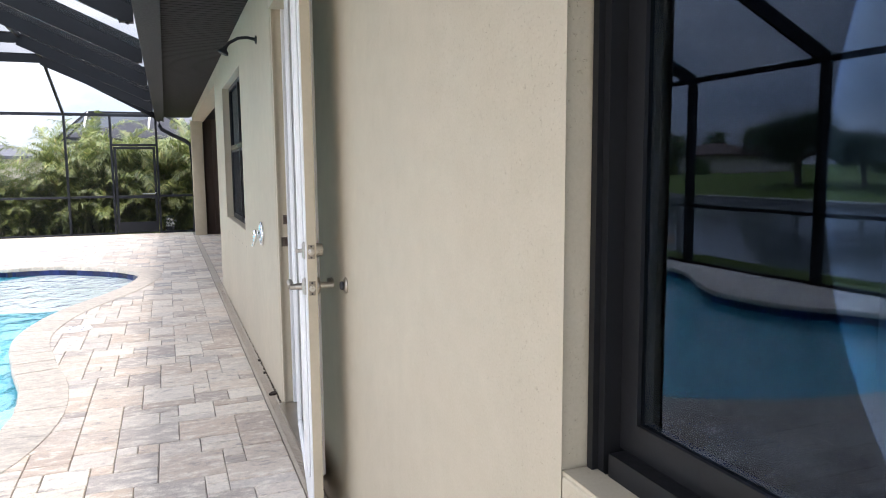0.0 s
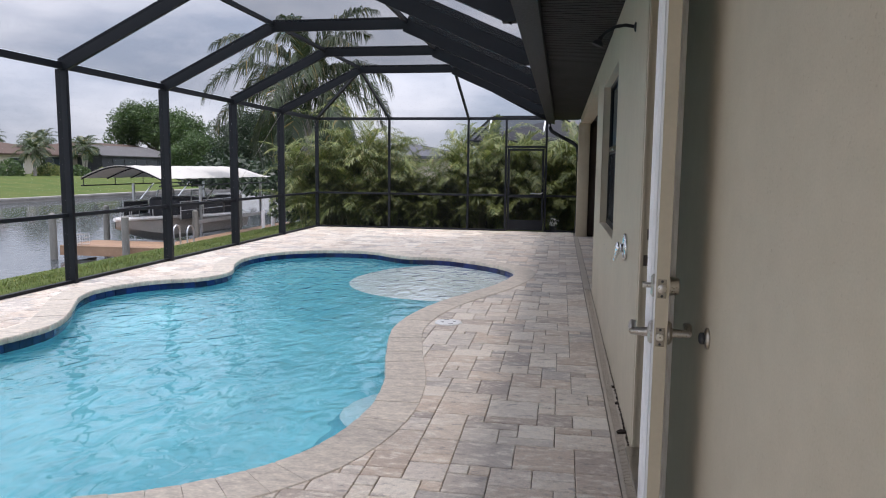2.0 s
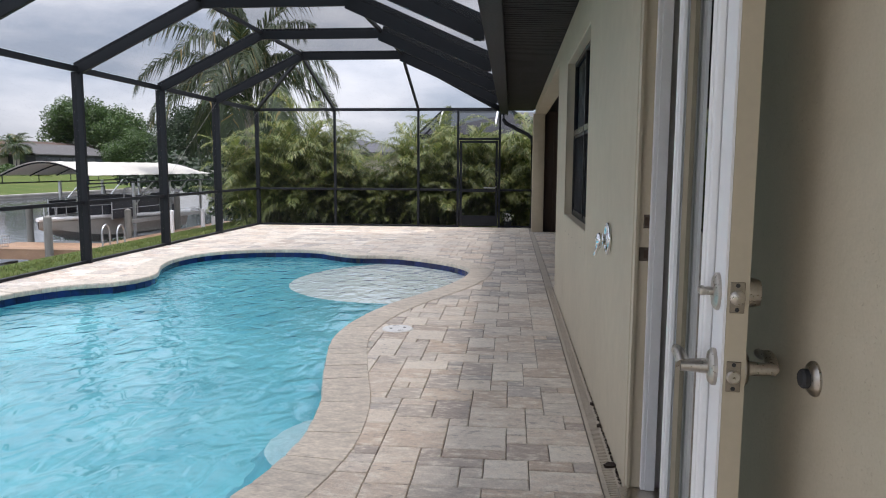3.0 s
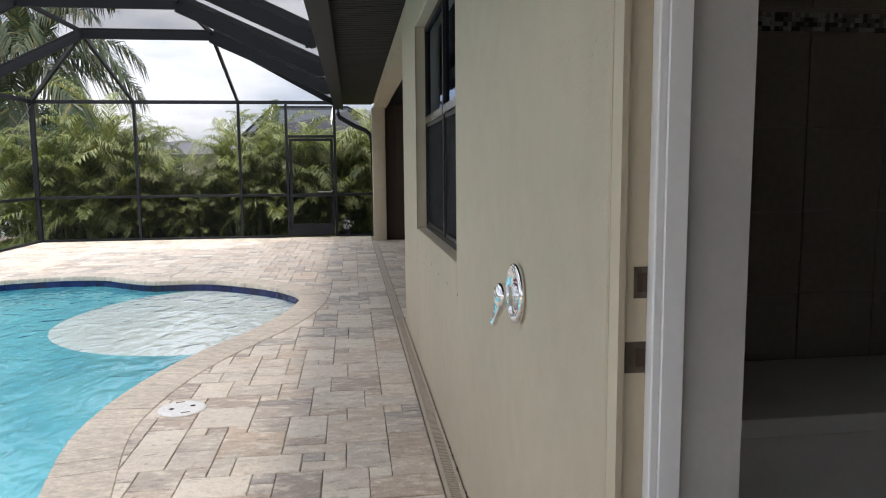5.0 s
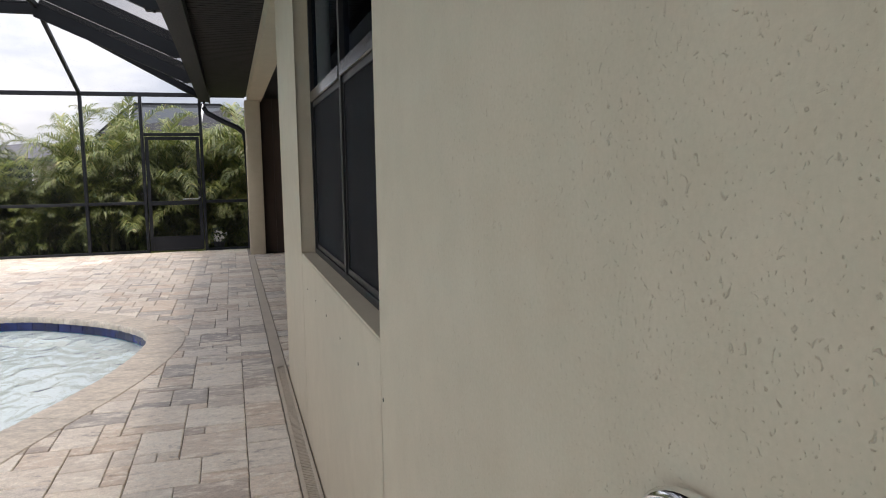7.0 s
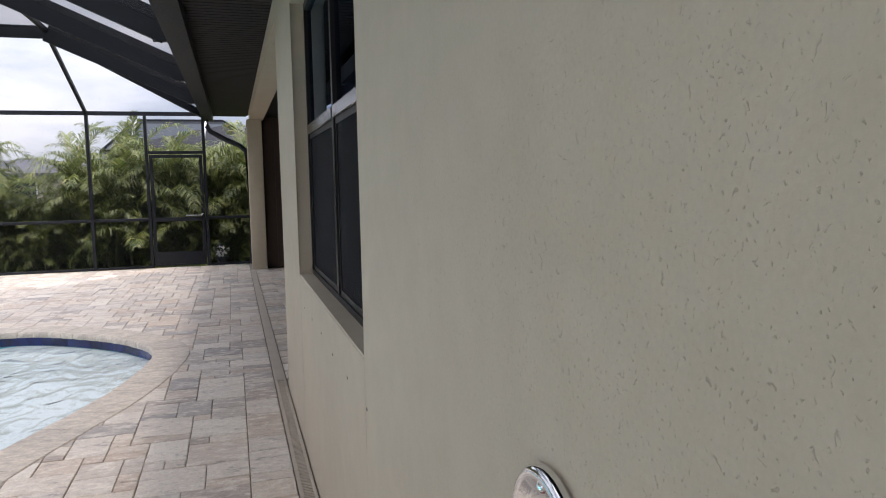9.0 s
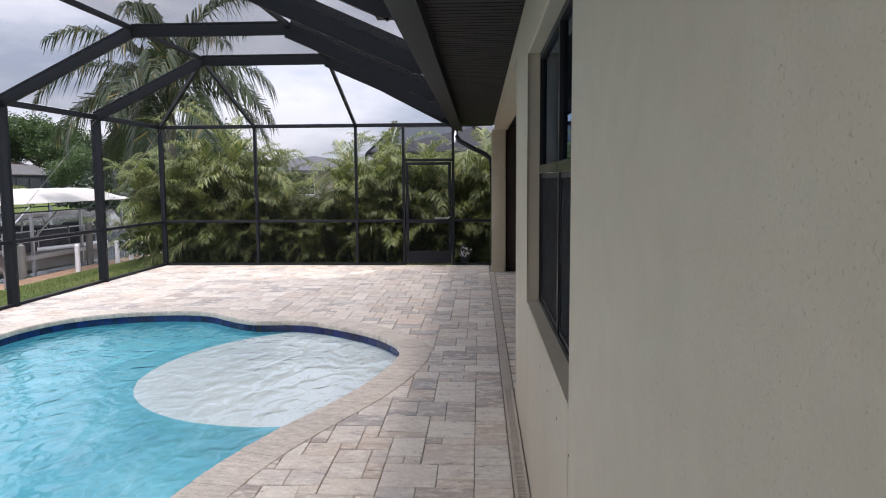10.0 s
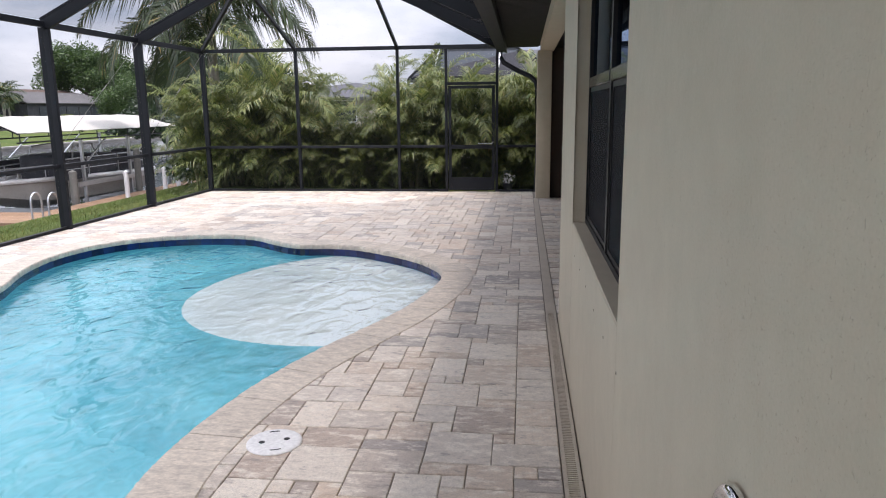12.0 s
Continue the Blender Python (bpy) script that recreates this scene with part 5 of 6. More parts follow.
house("house", "single-storey house with brown shingle roof across the canal", -74, -60, 66, 80, 0.4, 2.7, 4.3, ROOF_RED, HOUSEWALL, [("x1", 68, 70, 0.9, 2.2), ("x1", 73, 76, 0.5, 2.4)])
lan = house("house", "house with terracotta roof and dark screened porch across the canal", -74, -60, 80.5, 108, 0.4, 2.8, 4.7, ROOF_RED, HOUSEWALL, [("x1", 100, 103, 0.8, 2.3)])
one_box("porch_screen", COVER, lan, (-59.95, -56.5, 79, 97, 0.2, 2.6), "dark screened porch")
bm = bmesh.new()
v = [bm.verts.new(p) for p in ((-56.2, 78.6, 2.6), (-56.2, 97.4, 2.6), (-61, 96, 4.0), (-61, 80, 4.0))]
bm.faces.new(v)
r = bmesh.ops.extrude_face_region(bm, geom=bm.faces[:])
bmesh.ops.translate(bm, verts=[g for g in r["geom"] if isinstance(g, bmesh.types.BMVert)], vec=(0, 0, 0.12))
part("porch_roof", bm, mat("dark_shingle", (0.085, 0.08, 0.078), None, 1, 12, 0.85, 0.4, 0.02), lan, "dark grey porch roof")
for i in range(6):
    one_box("porch_window", DARKGLASS, lan, (-56.49, -56.44, 81 + i * 2.5, 83.2 + i * 2.5, 0.9, 2.3))
house("house", "neighbouring house with grey shingle roof behind the palms", -3.9, 6.0, 30, 37, 0.0, 2.75, 3.95, ROOF_GREY, HOUSEWALL, [("y0", -2, 0, 0.9, 2.1)], 0.6)
house("house", "distant house with a low grey roof beyond the palms", -16, -6.2, 44, 56, 0.0, 2.3, 3.3, ROOF_GREY, HOUSEWALL, [("y0", -12, -10, 0.9, 2.1)], 0.6)


def neighbour_cage():
    c = thing("pool_enclosure", "grey screened enclosure with white beams behind the palm hedge", "pool enclosure")
    x0, x1, y0, y1, zs, zt = -4.2, 1.2, 27.4, 29.3, 2.95, 3.62
    xa, xb = -3.2, -1.05
    for x in (x0, x1):
        for y in (y0, y1):
            one_box("post", BRONZE, c, (x - 0.04, x + 0.04, y - 0.04, y + 0.04, -0.06, 2.6))
    for a, b in (((x0, y0, 2.6), (xa, y0 + 0.6, zt)), ((x1, y0, 2.6), (xb + 0.5, y0 + 0.6, zt)), ((xa - 0.12, y0 + 0.25, zs), (xa, y0 + 0.6, zt)), ((xb - 0.1, y0 + 0.25, zs), (xb, y0 + 0.6, zt)), ((x0, y1, 2.6), (xa, y1, zt)), ((x1, y1, 2.6), (xb + 0.5, y1, zt))):
        bm = bmesh.new()
        bar(bm, a, b, 0.07, 0.07)
        white = y0 < a[1] < y0 + 0.5
        part("beam", bm, WHITE if white else BRONZE, c, "white slanting beam" if white else "dark slanting beam")
    for a, b in (((x0, y0, 2.6), (x1, y0, 2.6)), ((xa, y0 + 0.6, zt), (xb + 0.5, y0 + 0.6, zt))):
        bm = bmesh.new()
        bar(bm, a, b, 0.06, 0.06)
        part("rail", bm, BRONZE, c, "dark horizontal rail")
    for pts in ([(x0, y0, 2.6), (x1, y0, 2.6), (xb + 0.5, y0 + 0.6, zt), (xa, y0 + 0.6, zt)], [(xa, y0 + 0.6, zt), (xb + 0.5, y0 + 0.6, zt), (xb + 0.5, y1, zt), (xa, y1, zt)]):
        bm = bmesh.new()
        bm.faces.new([bm.verts.new(p) for p in pts])
        part("screen_panel", bm, ROOF_SCREEN, c, recalc=False)


neighbour_cage()


# ---- dock, lift, boat ----
def build_dock():
    d = thing("dock", "brown wooden dock built out from the seawall", "dock")
    bm = bmesh.new()
    box(bm, -14.1, SHORE - 0.25, 16.75, 16.82, -0.98, -0.76)
    box(bm, -14.1, -14.03, 16.82, 18.2, -0.98, -0.76)
    box(bm, -11.6, -11.53, 18.2, 26.5, -0.98, -0.76)
    part("fascia", bm, DOCKWOOD, d, "weathered fascia boards")
    y = 16.75
    while y < 26.4:
        x0 = -14.1 if y < 18.2 else -11.6
        one_box("board", DOCKWOOD, d, (x0, SHORE - 0.22, y, y + 0.135, -0.76, -0.715))
        y += 0.142
    for k, x in enumerate((-10.75, -10.35)):
        bm = bmesh.new()
        pts = [(x, 16.9, -0.72)] + [(x, 16.9 + 0.17 - 0.17 * math.cos(a), -0.3 + 0.2 * math.sin(a)) for a in np.linspace(0, math.pi, 9)] + [(x, 17.24, -0.72)]
        tube(bm, pts, 0.022, 8)
        part("ladder_rail", bm, ALU, d, "bent silver ladder rail", True)
    return d


build_dock()


def piling(x, y, top, r, group, label, material=PILE, bottom=-2.4):
    bm = bmesh.new()
    tube(bm, [(x, y, bottom), (x, y, top - 0.03), (x, y, top), (x, y, top + r * 0.5)], [r * 1.05, r, r * 0.98, r * 0.15], 12)
    return tagged(new("piling", finish(bm, "piling", material, True)), label, "piling", group)


for x, y, top in ((-14.25, 16.7, 0.15), (-11.95, 16.55, 0.12), (-14.85, 19.9, 0.2), (-14.85, 26.0, 0.2), (-11.75, 19.9, 0.1), (-11.75, 26.0, 0.6), (-11.75, 23.0, 0.5)):
    piling(x, y, top, 0.095, "dock pilings", "grey weathered round wooden dock piling")
for x, y in ((-10.5, 22.2), (-10.45, 22.9), (-10.4, 23.5), (-10.9, 20.9)):
    piling(x, y, 0.02, 0.06, "white dock posts", "slim white post standing on the dock", WHITE, -0.72)


def build_canopy():
    c = thing("boat_lift_canopy", "cream canvas arched canopy on an aluminium boat lift", "canopy")
    x0, x1, y0, y1, zf, zr = -14.6, -12.0, 18.4, 26.4, 1.12, 1.50
    n, m = 14, 20
    bm = bmesh.new()
    rows = []
    for j in range(m + 1):
        f = j / m
        y = y0 + (y1 - y0) * f
        drop = 0.0 if f < 0.85 else (f - 0.85) / 0.15
        rows.append([bm.verts.new((x0 + (x1 - x0) * i / n, y, zf + (zr - zf - 0.3 * drop ** 2) * math.sin(math.pi * i / n) - 0.012 * math.sin(j * 1.57) ** 2)) for i in range(n + 1)])
    for a, b in zip(rows, rows[1:]):
        for i in range(n):
            bm.faces.new((a[i], a[i + 1], b[i + 1], b[i]))
    bmesh.ops.recalc_face_normals(bm, faces=bm.faces[:])
    r = bmesh.ops.extrude_face_region(bm, geom=bm.faces[:])
    bmesh.ops.translate(bm, verts=[g for g in r["geom"] if isinstance(g, bmesh.types.BMVert)], vec=(0, 0, 0.015))
    part("cover", bm, CANVAS, c, "cream canvas cover", True)
    for k in range(7):
        y = y0 + 0.05 + (y1 - y0 - 0.6) * k / 6
        bm = bmesh.new()
        tube(bm, [(x0 + (x1 - x0) * i / n, y, zf - 0.03 + (zr - zf) * math.sin(math.pi * i / n)) for i in range(n + 1)], 0.02, 6)
        part("arch", bm, BRONZE, c, "", True)
    for x in (x0 + 0.03, x1 - 0.03):
        bm = bmesh.new()
        tube(bm, [(x, y0, zf - 0.22), (x, y1, zf - 0.22)], 0.022, 6)
        part("side_rail", bm, BRONZE, c)
        for k in range(6):
            y = y0 + 0.1 + (y1 - y0 - 0.3) * k / 5
            bm = bmesh.new()
            tube(bm, [(x, y, zf), (x, y, zf - 0.22)], 0.015, 6)
            part("strut", bm, BRONZE, c)
    for x in (x0 + 0.1, x1 - 0.1):
        for y in (20.9, 25.6, 23.2):
            bm = bmesh.new()
            bar(bm, (x, y, -2.3), (x, y, zf - 0.2), 0.07, 0.07, (1, 0, 0))
            part("mast", bm, ALU, c, "aluminium mast")
        bm = bmesh.new()
        bar(bm, (x, 20.6, -0.3), (x, 25.8, -0.3), 0.08, 0.12)
        part("lift_beam", bm, ALU, c, "aluminium lift beam")
        for k in range(2):
            bm = bmesh.new()
            bar(bm, (x, 20.9 + 2.4 * k, 0.15), (x, 22.1 + 2.4 * k, 0.9), 0.03, 0.04, (1, 0, 0))
            part("brace", bm, ALU, c)
    for y in (20.4, 24.6):
        bm = bmesh.new()
        bar(bm, (x0, y, -1.0), (x1, y, -1.0), 0.12, 0.2)
        part("cradle_beam", bm, ALU, c)
    for x in (x0 + 0.1, x1 - 0.1):
        bm = bmesh.new()
        rbox(bm, x - 0.11, x + 0.11, 23.26, 23.5, 0.12, 0.4, 0.03)
        part("motor_box", bm, ALU, c, "grey lift motor box", True)


build_canopy()


def build_boat():
    b = thing("boat", "white open motor boat hanging on the lift", "boat", at=(-13.3, 18.1, -0.32))
    L, n = 6.6, 16
    bm = bmesh.new()
    rings = []
    for j in range(n + 1):
        f = j / n
        y = L * f
        w = 1.12 * min(1.0, (f / 0.6) ** 0.8) if f > 0 else 0.02
        keel = -0.62 + 0.6 * max(0, 1 - f / 0.4) ** 1.6
        sheer = 0.12 + 0.12 * (1 - f)
        chine = keel + (sheer - keel) * 0.3
        pts = [(-w, sheer), (-w * 0.97, (sheer + chine) / 2), (-w * 0.92, chine), (-w * 0.4, (keel + chine) / 2 - 0.03), (0, keel), (w * 0.4, (keel + chine) / 2 - 0.03), (w * 0.92, chine), (w * 0.97, (sheer + chine) / 2), (w, sheer)]
        rings.append([bm.verts.new((x, y, z)) for x, z in pts])
    for a, c in zip(rings, rings[1:]):
        for i in range(8):
            bm.faces.new((a[i], a[i + 1], c[i + 1], c[i]))
    bm.faces.new(rings[-1])
    # the canopy's shade on the hull is put into this grey
    part("hull", bm, mat("white_hull_in_shade", (0.42, 0.40, 0.37), (0.34, 0.325, 0.30), 1.5, 40, 0.3, 0.03), b, "white hull greyed for the shade under the canopy", True)
    bm = bmesh.new()
    la, ra = [], []
    for j in range(n + 1):
        f = j / n
        w = 1.12 * min(1.0, (f / 0.6) ** 0.8) if f > 0 else 0.02
        s = 0.12 + 0.12 * (1 - f)
        la.append(bm.verts.new((-w * 0.98, L * f, s - 0.03)))
        ra.append(bm.verts.new((w * 0.98, L * f, s - 0.03)))
    for j in range(n):
        bm.faces.new((la[j], ra[j], ra[j + 1], la[j + 1]))
    part("deck", bm, GEL, b, "white deck")
    for s in (-1, 1):
        bm = bmesh.new()
        tube(bm, [(s * 1.13 * min(1.0, (max(f, 0.001) / 0.6) ** 0.8), L * f, 0.12 + 0.12 * (1 - f)) for f in np.linspace(0, 1, 17)], 0.06, 8)
        part("rub_rail", bm, GEL, b, "white rub rail", True)
        bm = bmesh.new()
        tube(bm, [(s * 0.95 * (max(f, 0.05) / 0.6) ** 0.8, L * f, 0.55) for f in np.linspace(0.06, 0.45, 8)], 0.018, 6)
        for f in (0.08, 0.2, 0.32, 0.45):
            x = s * 0.95 * (f / 0.6) ** 0.8
            tube(bm, [(x, L * f, 0.1), (x, L * f, 0.55)], 0.014, 6)
        part("bow_rail", bm, ALU, b, "silver bow rail", True)
    for sx in (-1, 1):
        for k in range(3):
            y0, y1 = 1.9 + k * 1.45, 3.25 + k * 1.45
            side = one_box("side_panel", COVER, b, (sx * 1.0 - 0.02, sx * 1.0 + 0.02, y0, y1, 0.14, 0.66), "charcoal side panel", 0.008)
            bm = bmesh.new()
            tube(bm, [(sx * 1.0, y0, 0.12), (sx * 1.0, y0, 0.7), (sx * 1.0, y1, 0.7), (sx * 1.0, y1, 0.12)], 0.02, 6)
            tube(bm, [(sx * 1.025, y0, 0.42), (sx * 1.025, y1, 0.42)], 0.012, 6)
            part("rail", bm, ALU, side, "silver rail", True)
    bm = bmesh.new()
    rbox(bm, -0.55, 0.55, 2.6, 3.9, 0.1, 0.8, 0.12, 3)
    part("console", bm, COVER, b, "covered dark console", True)
    bm = bmesh.new()
    rbox(bm, -0.95, 0.95, 4.3, 5.9, 0.08, 0.7, 0.1, 3)
    part("seat", bm, COVER, b, "covered dark seats", True)
    bm = bmesh.new()
    rbox(bm, -0.3, 0.3, 6.5, 7.1, -0.1, 0.75, 0.12, 3)
    rbox(bm, -0.1, 0.1, 6.6, 6.9, -0.7, -0.1, 0.03, 2)
    part("outboard_motor", bm, COVER, b, "dark outboard motor", True)
    bm = bmesh.new()
    for s in (-1, 1):
        tube(bm, [(s * 0.7, 3.0, 0.1), (s * 0.62, 3.3, 1.0), (s * 0.6, 4.2, 1.05), (s * 0.7, 4.6, 0.1)], 0.025, 6)
    part("t_top_frame", bm, ALU, b, "bent tube frame", True)
    return b


build_boat()


def build_trap():
    t = thing("wire_crate", "grey wire crate resting on the dock corner", "crate", at=(-13.8, 17.05, -0.715))
    bm = bmesh.new()
    for i in range(8):
        x = -0.25 + 0.5 * i / 7
        tube(bm, [(x, -0.2, 0.0), (x, -0.2, 0.29), (x, 0.2, 0.29), (x, 0.2, 0.0)], 0.006, 5)
    part("ribs", bm, ALU, t)
    bm = bmesh.new()
    for z in (0.01, 0.1, 0.2, 0.29):
        tube(bm, [(-0.25, -0.2, z), (0.25, -0.2, z), (0.25, 0.2, z), (-0.25, 0.2, z), (-0.25, -0.2, z)], 0.006, 5)
    part("hoops", bm, ALU, t)


build_trap()


# added shrub row: its dark leaves give the shade in the hedge's gaps
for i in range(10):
    hedge_shrub(-8.6 + i * 1.25, 20.6 + 0.2 * (i % 2), -0.1, 1.0, 1.75 if i not in (3, 4) else 1.35, DARKLEAF, 120 + i, "dark leafy shrub added to darken the gaps behind the areca palms")
for i, (x, y, r, h) in enumerate([(-25, 49.5, 2.6, 2.6), (-20.5, 46.5, 2.4, 2.4), (-16.5, 38, 2.0, 2.2), (-30, 56, 2.6, 2.2)]):
    hedge_shrub(x, y, -0.1, r, h, DARKLEAF, 95 + i, "dense dark shrub under the trees by the canal")


def build_flowers():
    rnd = random.Random(41)
    f = thing("flower_pot", "small potted plant with white blossoms behind the screen", "potted plant", at=(-0.58, 17.25, -0.06))
    bm = bmesh.new()
    lathe(bm, (0, 0, 0), (0, 0, 1), [(0, 0.07), (0.14, 0.1), (0.16, 0.105), (0.162, 0.09)], 16)
    part("pot", bm, COVER, f, "dark pot", True)
    verts, faces = [], []
    for i in range(26):
        p = Vector((rnd.gauss(0, 0.05), rnd.gauss(0, 0.05), rnd.uniform(0.18, 0.36)))
        for k in range(5):
            a = 1.2566 * k + rnd.uniform(-0.2, 0.2)
            d = Vector((math.cos(a), 0.3 * math.sin(a), math.sin(a))) * rnd.uniform(0.02, 0.035)
            n = Vector((-d.z, 0, d.x)) * 0.45
            q = len(verts)
            verts.extend([p, p + d * 0.6 + n, p + d, p + d * 0.6 - n])
            faces.append((q, q + 1, q + 2, q + 3))
    ob = new("blossoms", from_lists("blossoms", verts, faces, LIDMAT))
    ob.parent = f
    verts, faces = [], []
    for i in range(60):
        p = Vector((rnd.gauss(0, 0.07), rnd.gauss(0, 0.07), rnd.uniform(0.15, 0.42)))
        u = Vector((rnd.gauss(0, 1), rnd.gauss(0, 1), rnd.gauss(0, 1))).normalized() * 0.05
        v = u.orthogonal().normalized() * 0.02
        q = len(verts)
        verts.extend([p - u, p + v, p + u, p - v])
        faces.append((q, q + 1, q + 2, q + 3))
    ob = new("foliage", from_lists("foliage", verts, faces, DARKLEAF))
    ob.parent = f


build_flowers()


def build_litter():
    rnd = random.Random(17)
    leaf = mat("dead_leaf", (0.035, 0.022, 0.015), None, 8, 60, 0.8, 0.2)
    for x, y, r, a in ((-0.03, 3.38, 0.03, 20), (-0.02, 3.9, 0.014, 70), (-0.016, 4.25, 0.012, 130)):
        bm = bmesh.new()
        n = 8
        up = [bm.verts.new((r * (1 + 0.25 * (i % 2)) * math.cos(6.283 * i / n), 0.6 * r * math.sin(6.283 * i / n), 0.006 + 0.012 * rnd.random())) for i in range(n)]
        dn = [bm.verts.new((v.co.x * 0.9, v.co.y * 0.9, 0.0)) for v in up]
        bm.faces.new(up)
        bm.faces.new(dn[::-1])
        for i in range(n):
            bm.faces.new((up[i], up[(i + 1) % n], dn[(i + 1) % n], dn[i]))
        ob = new("dry_leaf", finish(bm, "dry_leaf", leaf))
        ob.matrix_world = pose(x, y, 0.004, 0, 0, a)
        tagged(ob, "small curled dead leaf lying by the drain", "leaf", "leaf litter")
    verts, faces = [], []
    for i in range(220):
        x, y, r = rnd.uniform(-0.012, -0.001), 3.2 + abs(rnd.gauss(0, 0.9)), rnd.uniform(0.002, 0.006)
        k = len(verts)
        verts.extend([(x - r, y, 0.004), (x, y - r, 0.004), (x + r, y, 0.004), (x, y + r, 0.004), (x, y, 0.004 + r)])
        faces.extend([(k, k + 1, k + 4), (k + 1, k + 2, k + 4), (k + 2, k + 3, k + 4), (k + 3, k, k + 4)])
    tagged(new("debris", from_lists("debris", verts, faces, leaf)), "dark crumbs of dirt along the wall foot", "debris", kind="stuff")


build_litter()


# ---- grass blades beside the cage ----
def build_blades():
    rnd = random.Random(8)
    verts, faces = [], []
    for i in range(26000):
        y = rnd.uniform(5.5, 26)
        x = rnd.uniform(SHORE + 0.15, CAGE_X - 0.1) if y < CAGE_Y else rnd.uniform(SHORE + 0.15, -7.4)
        z = float(np.interp(x, [SHORE, -8.6, -7.6, CAGE_X - 0.06], [-0.34, -0.27, -0.12, -0.06]))
        h, w, a = rnd.uniform(0.02, 0.05), 0.006, rnd.uniform(0, 6.28)
        k = len(verts)
        c, s = math.cos(a), math.sin(a)
        verts.extend([(x - c * w, y - s * w, z - 0.01), (x + c * w, y + s * w, z - 0.01), (x + s * h * 0.5, y - c * h * 0.5, z + h)])
        faces.append((k, k + 1, k + 2))
    tagged(new("grass", from_lists("grass", verts, faces, BLADE)), "short green grass blades along the seawall", "grass", kind="stuff")


build_blades()


# ---- deck: drain, lid, coping, pavers ----
def build_drain():
    d = thing("channel_drain", "tan plastic slotted channel drain along the wall", "drain")
    bm = bmesh.new()
    box(bm, -0.088, -0.008, CAGE_BACK, 15.64, -0.05, -0.006)
    part("channel", bm, SAND, d, "dark channel")
    bm = bmesh.new()
    for x0, x1 in ((-0.088, -0.070), (-0.024, -0.008)):
        box(bm, x0, x1, CAGE_BACK, 15.64, -0.006, 0.004)
    y = CAGE_BACK
    while y < 8.4:
        box(bm, -0.070, -0.024, y, y + 0.010, -0.006, 0.003)
        y += 0.018
    box(bm, -0.070, -0.024, 8.4, 15.64, -0.006, 0.003)
    part("grate", bm, PVC, d, "tan slotted grate")


build_drain()


def build_lid():
    s = thing("skimmer_lid", "round white plastic skimmer lid set in the pavers", "skimmer lid", at=(-1.475, 6.09, 0.004))
    bm = bmesh.new()
    lathe(bm, (0, 0, -0.02), (0, 0, 1), [(0, 0.135), (0.02, 0.135), (0.026, 0.128), (0.027, 0.112), (0.0275, 0.02)], 40)
    part("cover", bm, LIDMAT, s, "", True)
    for a in (0.4, 3.54):
        bm = bmesh.new()
        lathe(bm, (0.06 * math.cos(a), 0.06 * math.sin(a), 0.006), (0, 0, 1), [(0, 0.016), (0.0022, 0.015)], 14)
        part("finger_hole", bm, RUBBER, s, "dark finger hole")
    for a in (1.9, 5.1):
        bm = bmesh.new()
        pts = [(0.1 * math.cos(a + t), 0.1 * math.sin(a + t), 0.0075) for t in np.linspace(-0.25, 0.25, 7)]
        tube(bm, pts, 0.003, 5)
        part("slot", bm, RUBBER, s, "dark slot")


build_lid()


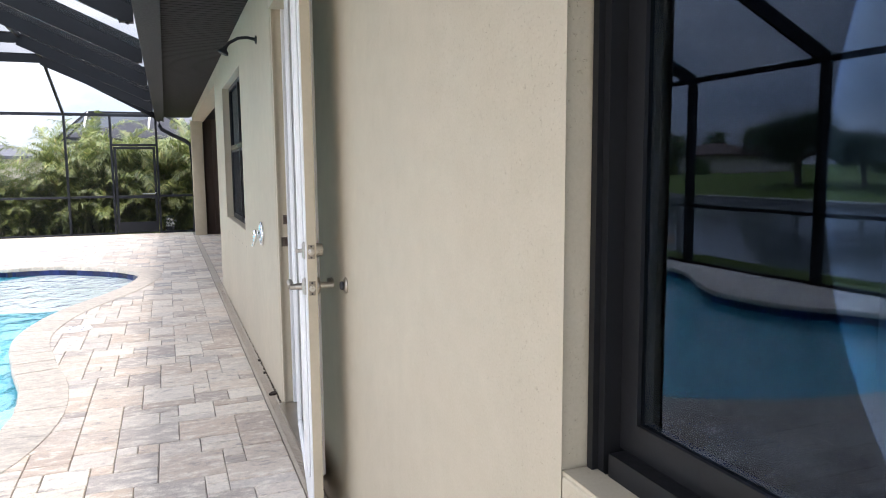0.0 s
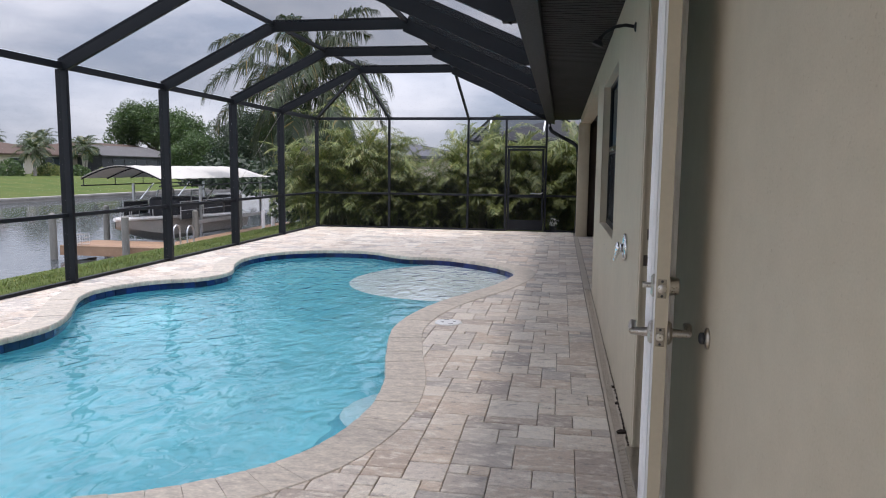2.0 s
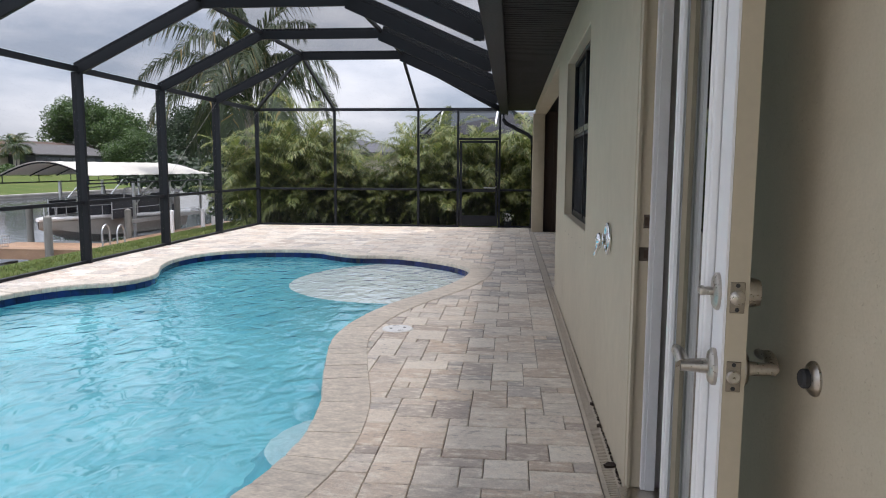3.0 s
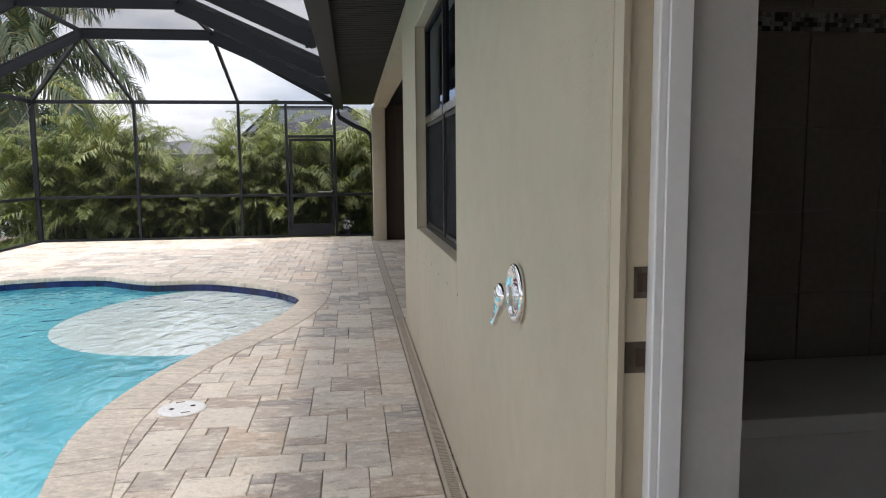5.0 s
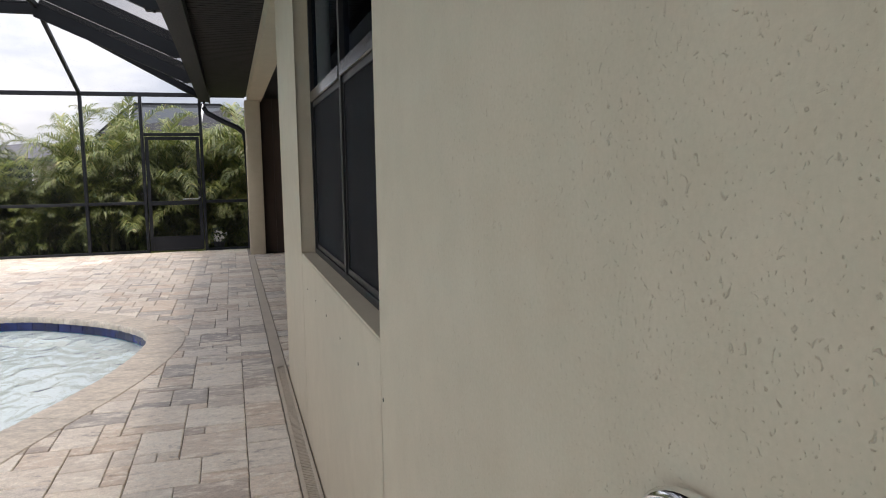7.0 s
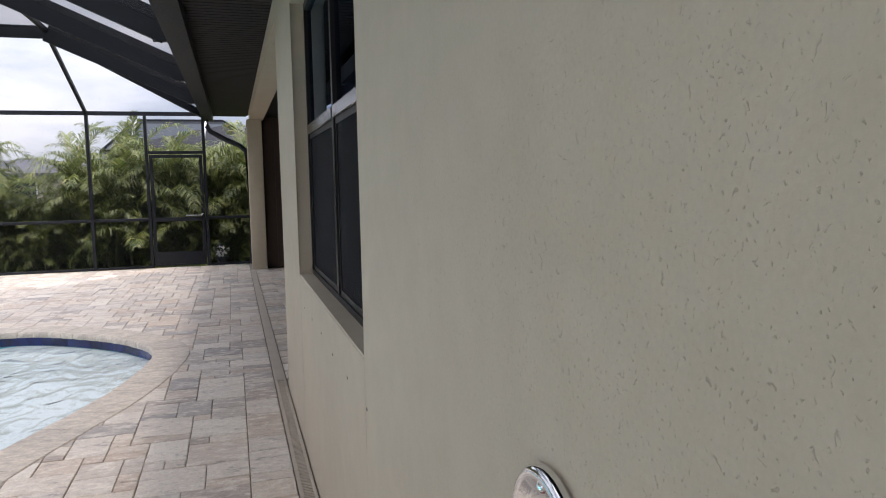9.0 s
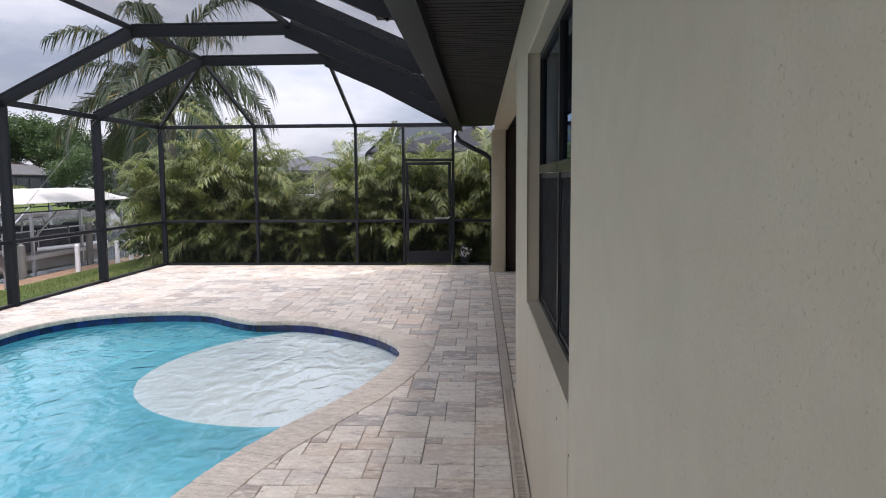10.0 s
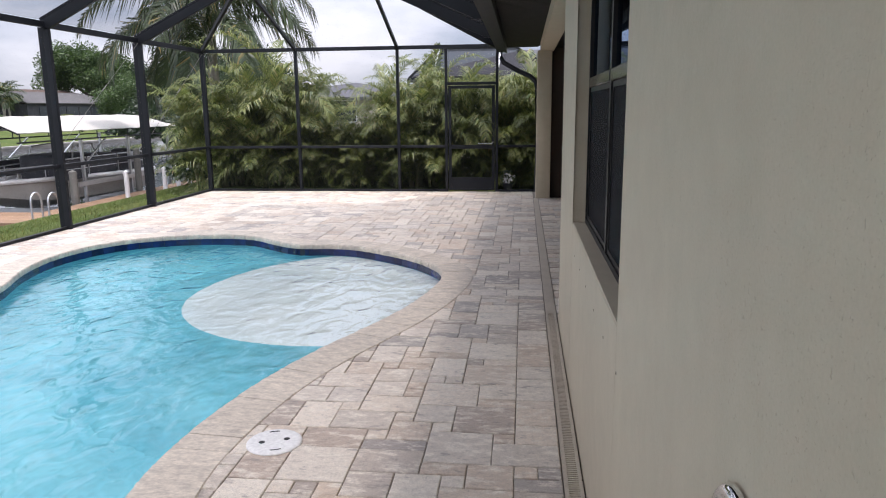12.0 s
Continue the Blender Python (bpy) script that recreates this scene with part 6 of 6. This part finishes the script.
def build_deck():
    deck = tagged(new("pavement", finish(sheet_with_hole((CAGE_X - 0.06, 3.4, CAGE_BACK - 1.5, CAGE_Y + 0.06), offset(0.06), -0.012), "pavement", SAND)),
                  "tumbled grey and tan concrete paver pool deck", "pool deck", kind="structure")
    # coping stones round the water
    cop = tagged(new("pool_coping", finish(_band(offset(0.05), -0.012, -0.06), "pool_coping", SAND)), "tan bullnose concrete coping round the pool", "coping")
    inner, outer = offset(-0.022), offset(0.285)
    n = len(EDGE)
    rnd = random.Random(4)
    for i in range(n):
        j = (i + 1) % n
        g = 0.007
        a0, a1 = inner[i] * (1 - g) + inner[j] * g, inner[i] * g + inner[j] * (1 - g)
        b0, b1 = outer[i] * (1 - g) + outer[j] * g, outer[i] * g + outer[j] * (1 - g)
        c = (a0 + a1 + b0 + b1) / 4
        zt = 0.006 + rnd.uniform(-0.002, 0.002)
        bm = bmesh.new()
        prof = [(0.0, -0.05), (-0.004, -0.03), (0.004, -0.008), (0.03, zt), (0.985, zt), (1.0, zt - 0.006), (1.0, -0.03)]
        cuts = []
        for q in (0.0, 0.08, 0.36, 0.64, 0.92, 1.0):
            p0, p1 = a0 + (a1 - a0) * q, b0 + (b1 - b0) * q
            rough = rnd.uniform(-0.012, 0.016) + (0.014 if q in (0.0, 1.0) else 0.0)
            cuts.append([bm.verts.new((*(p0 + (p1 - p0) * (t + (rough if t < 0.01 else rough * 0.7 if t < 0.1 else 0)) - c), z - (0.001 if q in (0.0, 1.0) and 0.02 < t < 0.99 else 0))) for t, z in prof])
        for s0, s1 in zip(cuts, cuts[1:]):
            for k in range(len(prof) - 1):
                bm.faces.new((s0[k], s0[k + 1], s1[k + 1], s1[k]))
        bm.faces.new(cuts[0][::-1])
        bm.faces.new(cuts[-1])
        ob = part("coping_stone", bm, COPING, cop)
        ob.location = (c[0], c[1], 0)
    # pavers packed on a small grid: 3x2, 2x2, 2x1 and 1x1 units
    u = 0.106
    x_min, x_max, y_min, y_max = CAGE_X + 0.03, -0.092, CAGE_BACK - 1.5, CAGE_Y - 0.03
    nx, ny = int((x_max - x_min) / u), int((y_max - y_min) / u)
    ux, uy = (x_max - x_min) / nx, (y_max - y_min) / ny
    lim = offset(0.13)
    gx, gy = np.meshgrid(x_min + (np.arange(nx) + 0.5) * ux, y_min + (np.arange(ny) + 0.5) * uy, indexing="ij")
    blocked = inside(lim, np.stack([gx.ravel(), gy.ravel()], 1)).reshape(nx, ny)
    used = blocked.copy()
    rnd = random.Random(12)
    sizes = [(3, 2), (2, 2), (3, 2), (2, 2), (2, 1), (3, 1), (2, 2), (2, 3), (1, 1), (3, 3)]
    pieces = []
    for j in range(ny):
        for i in range(nx - 1, -1, -1):
            if used[i, j]:
                continue
            order = rnd.sample(sizes, len(sizes)) + [(2, 1), (1, 2), (1, 1)]
            for w, h in order:
                i0 = i - w + 1
                if i0 < 0 or j + h > ny or used[i0:i + 1, j:j + h].any():
                    continue
                used[i0:i + 1, j:j + h] = True
                pieces.append((w, h, x_min + i0 * ux, y_min + j * uy))
                break
    # the covered patio's floor
    for j in range(int((15.86 - WALL_END) / 0.236)):
        x = 0.0
        while x < 3.2:
            w = rnd.choice((2, 3))
            pieces.append((w, 2, x, WALL_END + j * 0.236))
            x += w * ux
    meshes = {}

    def paver_mesh(w, h, var):
        key = (w, h, var)
        if key not in meshes:
            bm = bmesh.new()
            r = random.Random(w * 100 + h * 10 + var)
            dx, dy, g, c = w * ux / 2 - 0.0018, h * uy / 2 - 0.0034, 0.0035, 0.004
            rim = [(-1, -1), (r.uniform(-0.4, 0.4), -1), (1, -1), (1, r.uniform(-0.4, 0.4)), (1, 1), (r.uniform(-0.4, 0.4), 1), (-1, 1), (-1, r.uniform(-0.4, 0.4))]
            wob = [(r.uniform(-0.0022, 0.0014), r.uniform(-0.0022, 0.0014)) for _ in rim]
            lo = [bm.verts.new((sx * dx, sy * dy, -0.03)) for sx, sy in rim]
            md = [bm.verts.new((sx * (dx + wx), sy * (dy + wy), -c)) for (sx, sy), (wx, wy) in zip(rim, wob)]
            tp = [bm.verts.new((sx * (dx - g + 1.6 * wx), sy * (dy - g + 1.6 * wy), r.uniform(-0.001, 0.001))) for (sx, sy), (wx, wy) in zip(rim, wob)]
            for a, b in ((lo, md), (md, tp)):
                for k in range(8):
                    bm.faces.new((a[k], a[(k + 1) % 8], b[(k + 1) % 8], b[k]))
            bm.faces.new(tp)
            meshes[key] = finish(bm, "paver", PAVER)
        return meshes[key]

    near = sorted(range(len(pieces)), key=lambda q: math.hypot(pieces[q][2] + 0.6, 0.55 * (pieces[q][3] - 4.6)) + (50 if pieces[q][2] > -0.15 else 0))
    parts = set(near[:300])
    verts, faces = [], []
    for q, (w, h, x, y) in enumerate(pieces):
        cx, cy, cz = x + w * ux / 2, y + h * uy / 2, rnd.uniform(-0.0015, 0.0015)
        me = paver_mesh(w, h, q % 5)
        if q in parts:
            ob = new("paver", me)
            ob.parent = deck
            ob.location = (cx, cy, cz)
        else:
            k = len(verts)
            verts.extend([(v.co.x + cx, v.co.y + cy, v.co.z + cz) for v in me.vertices])
            faces.extend([tuple(k + i for i in p.vertices) for p in me.polygons])
    rest = new("pavers", from_lists("pavers", verts, faces, PAVER_FAR))
    rest.parent = deck
    tagged(rest, kind="stuff")


build_deck()
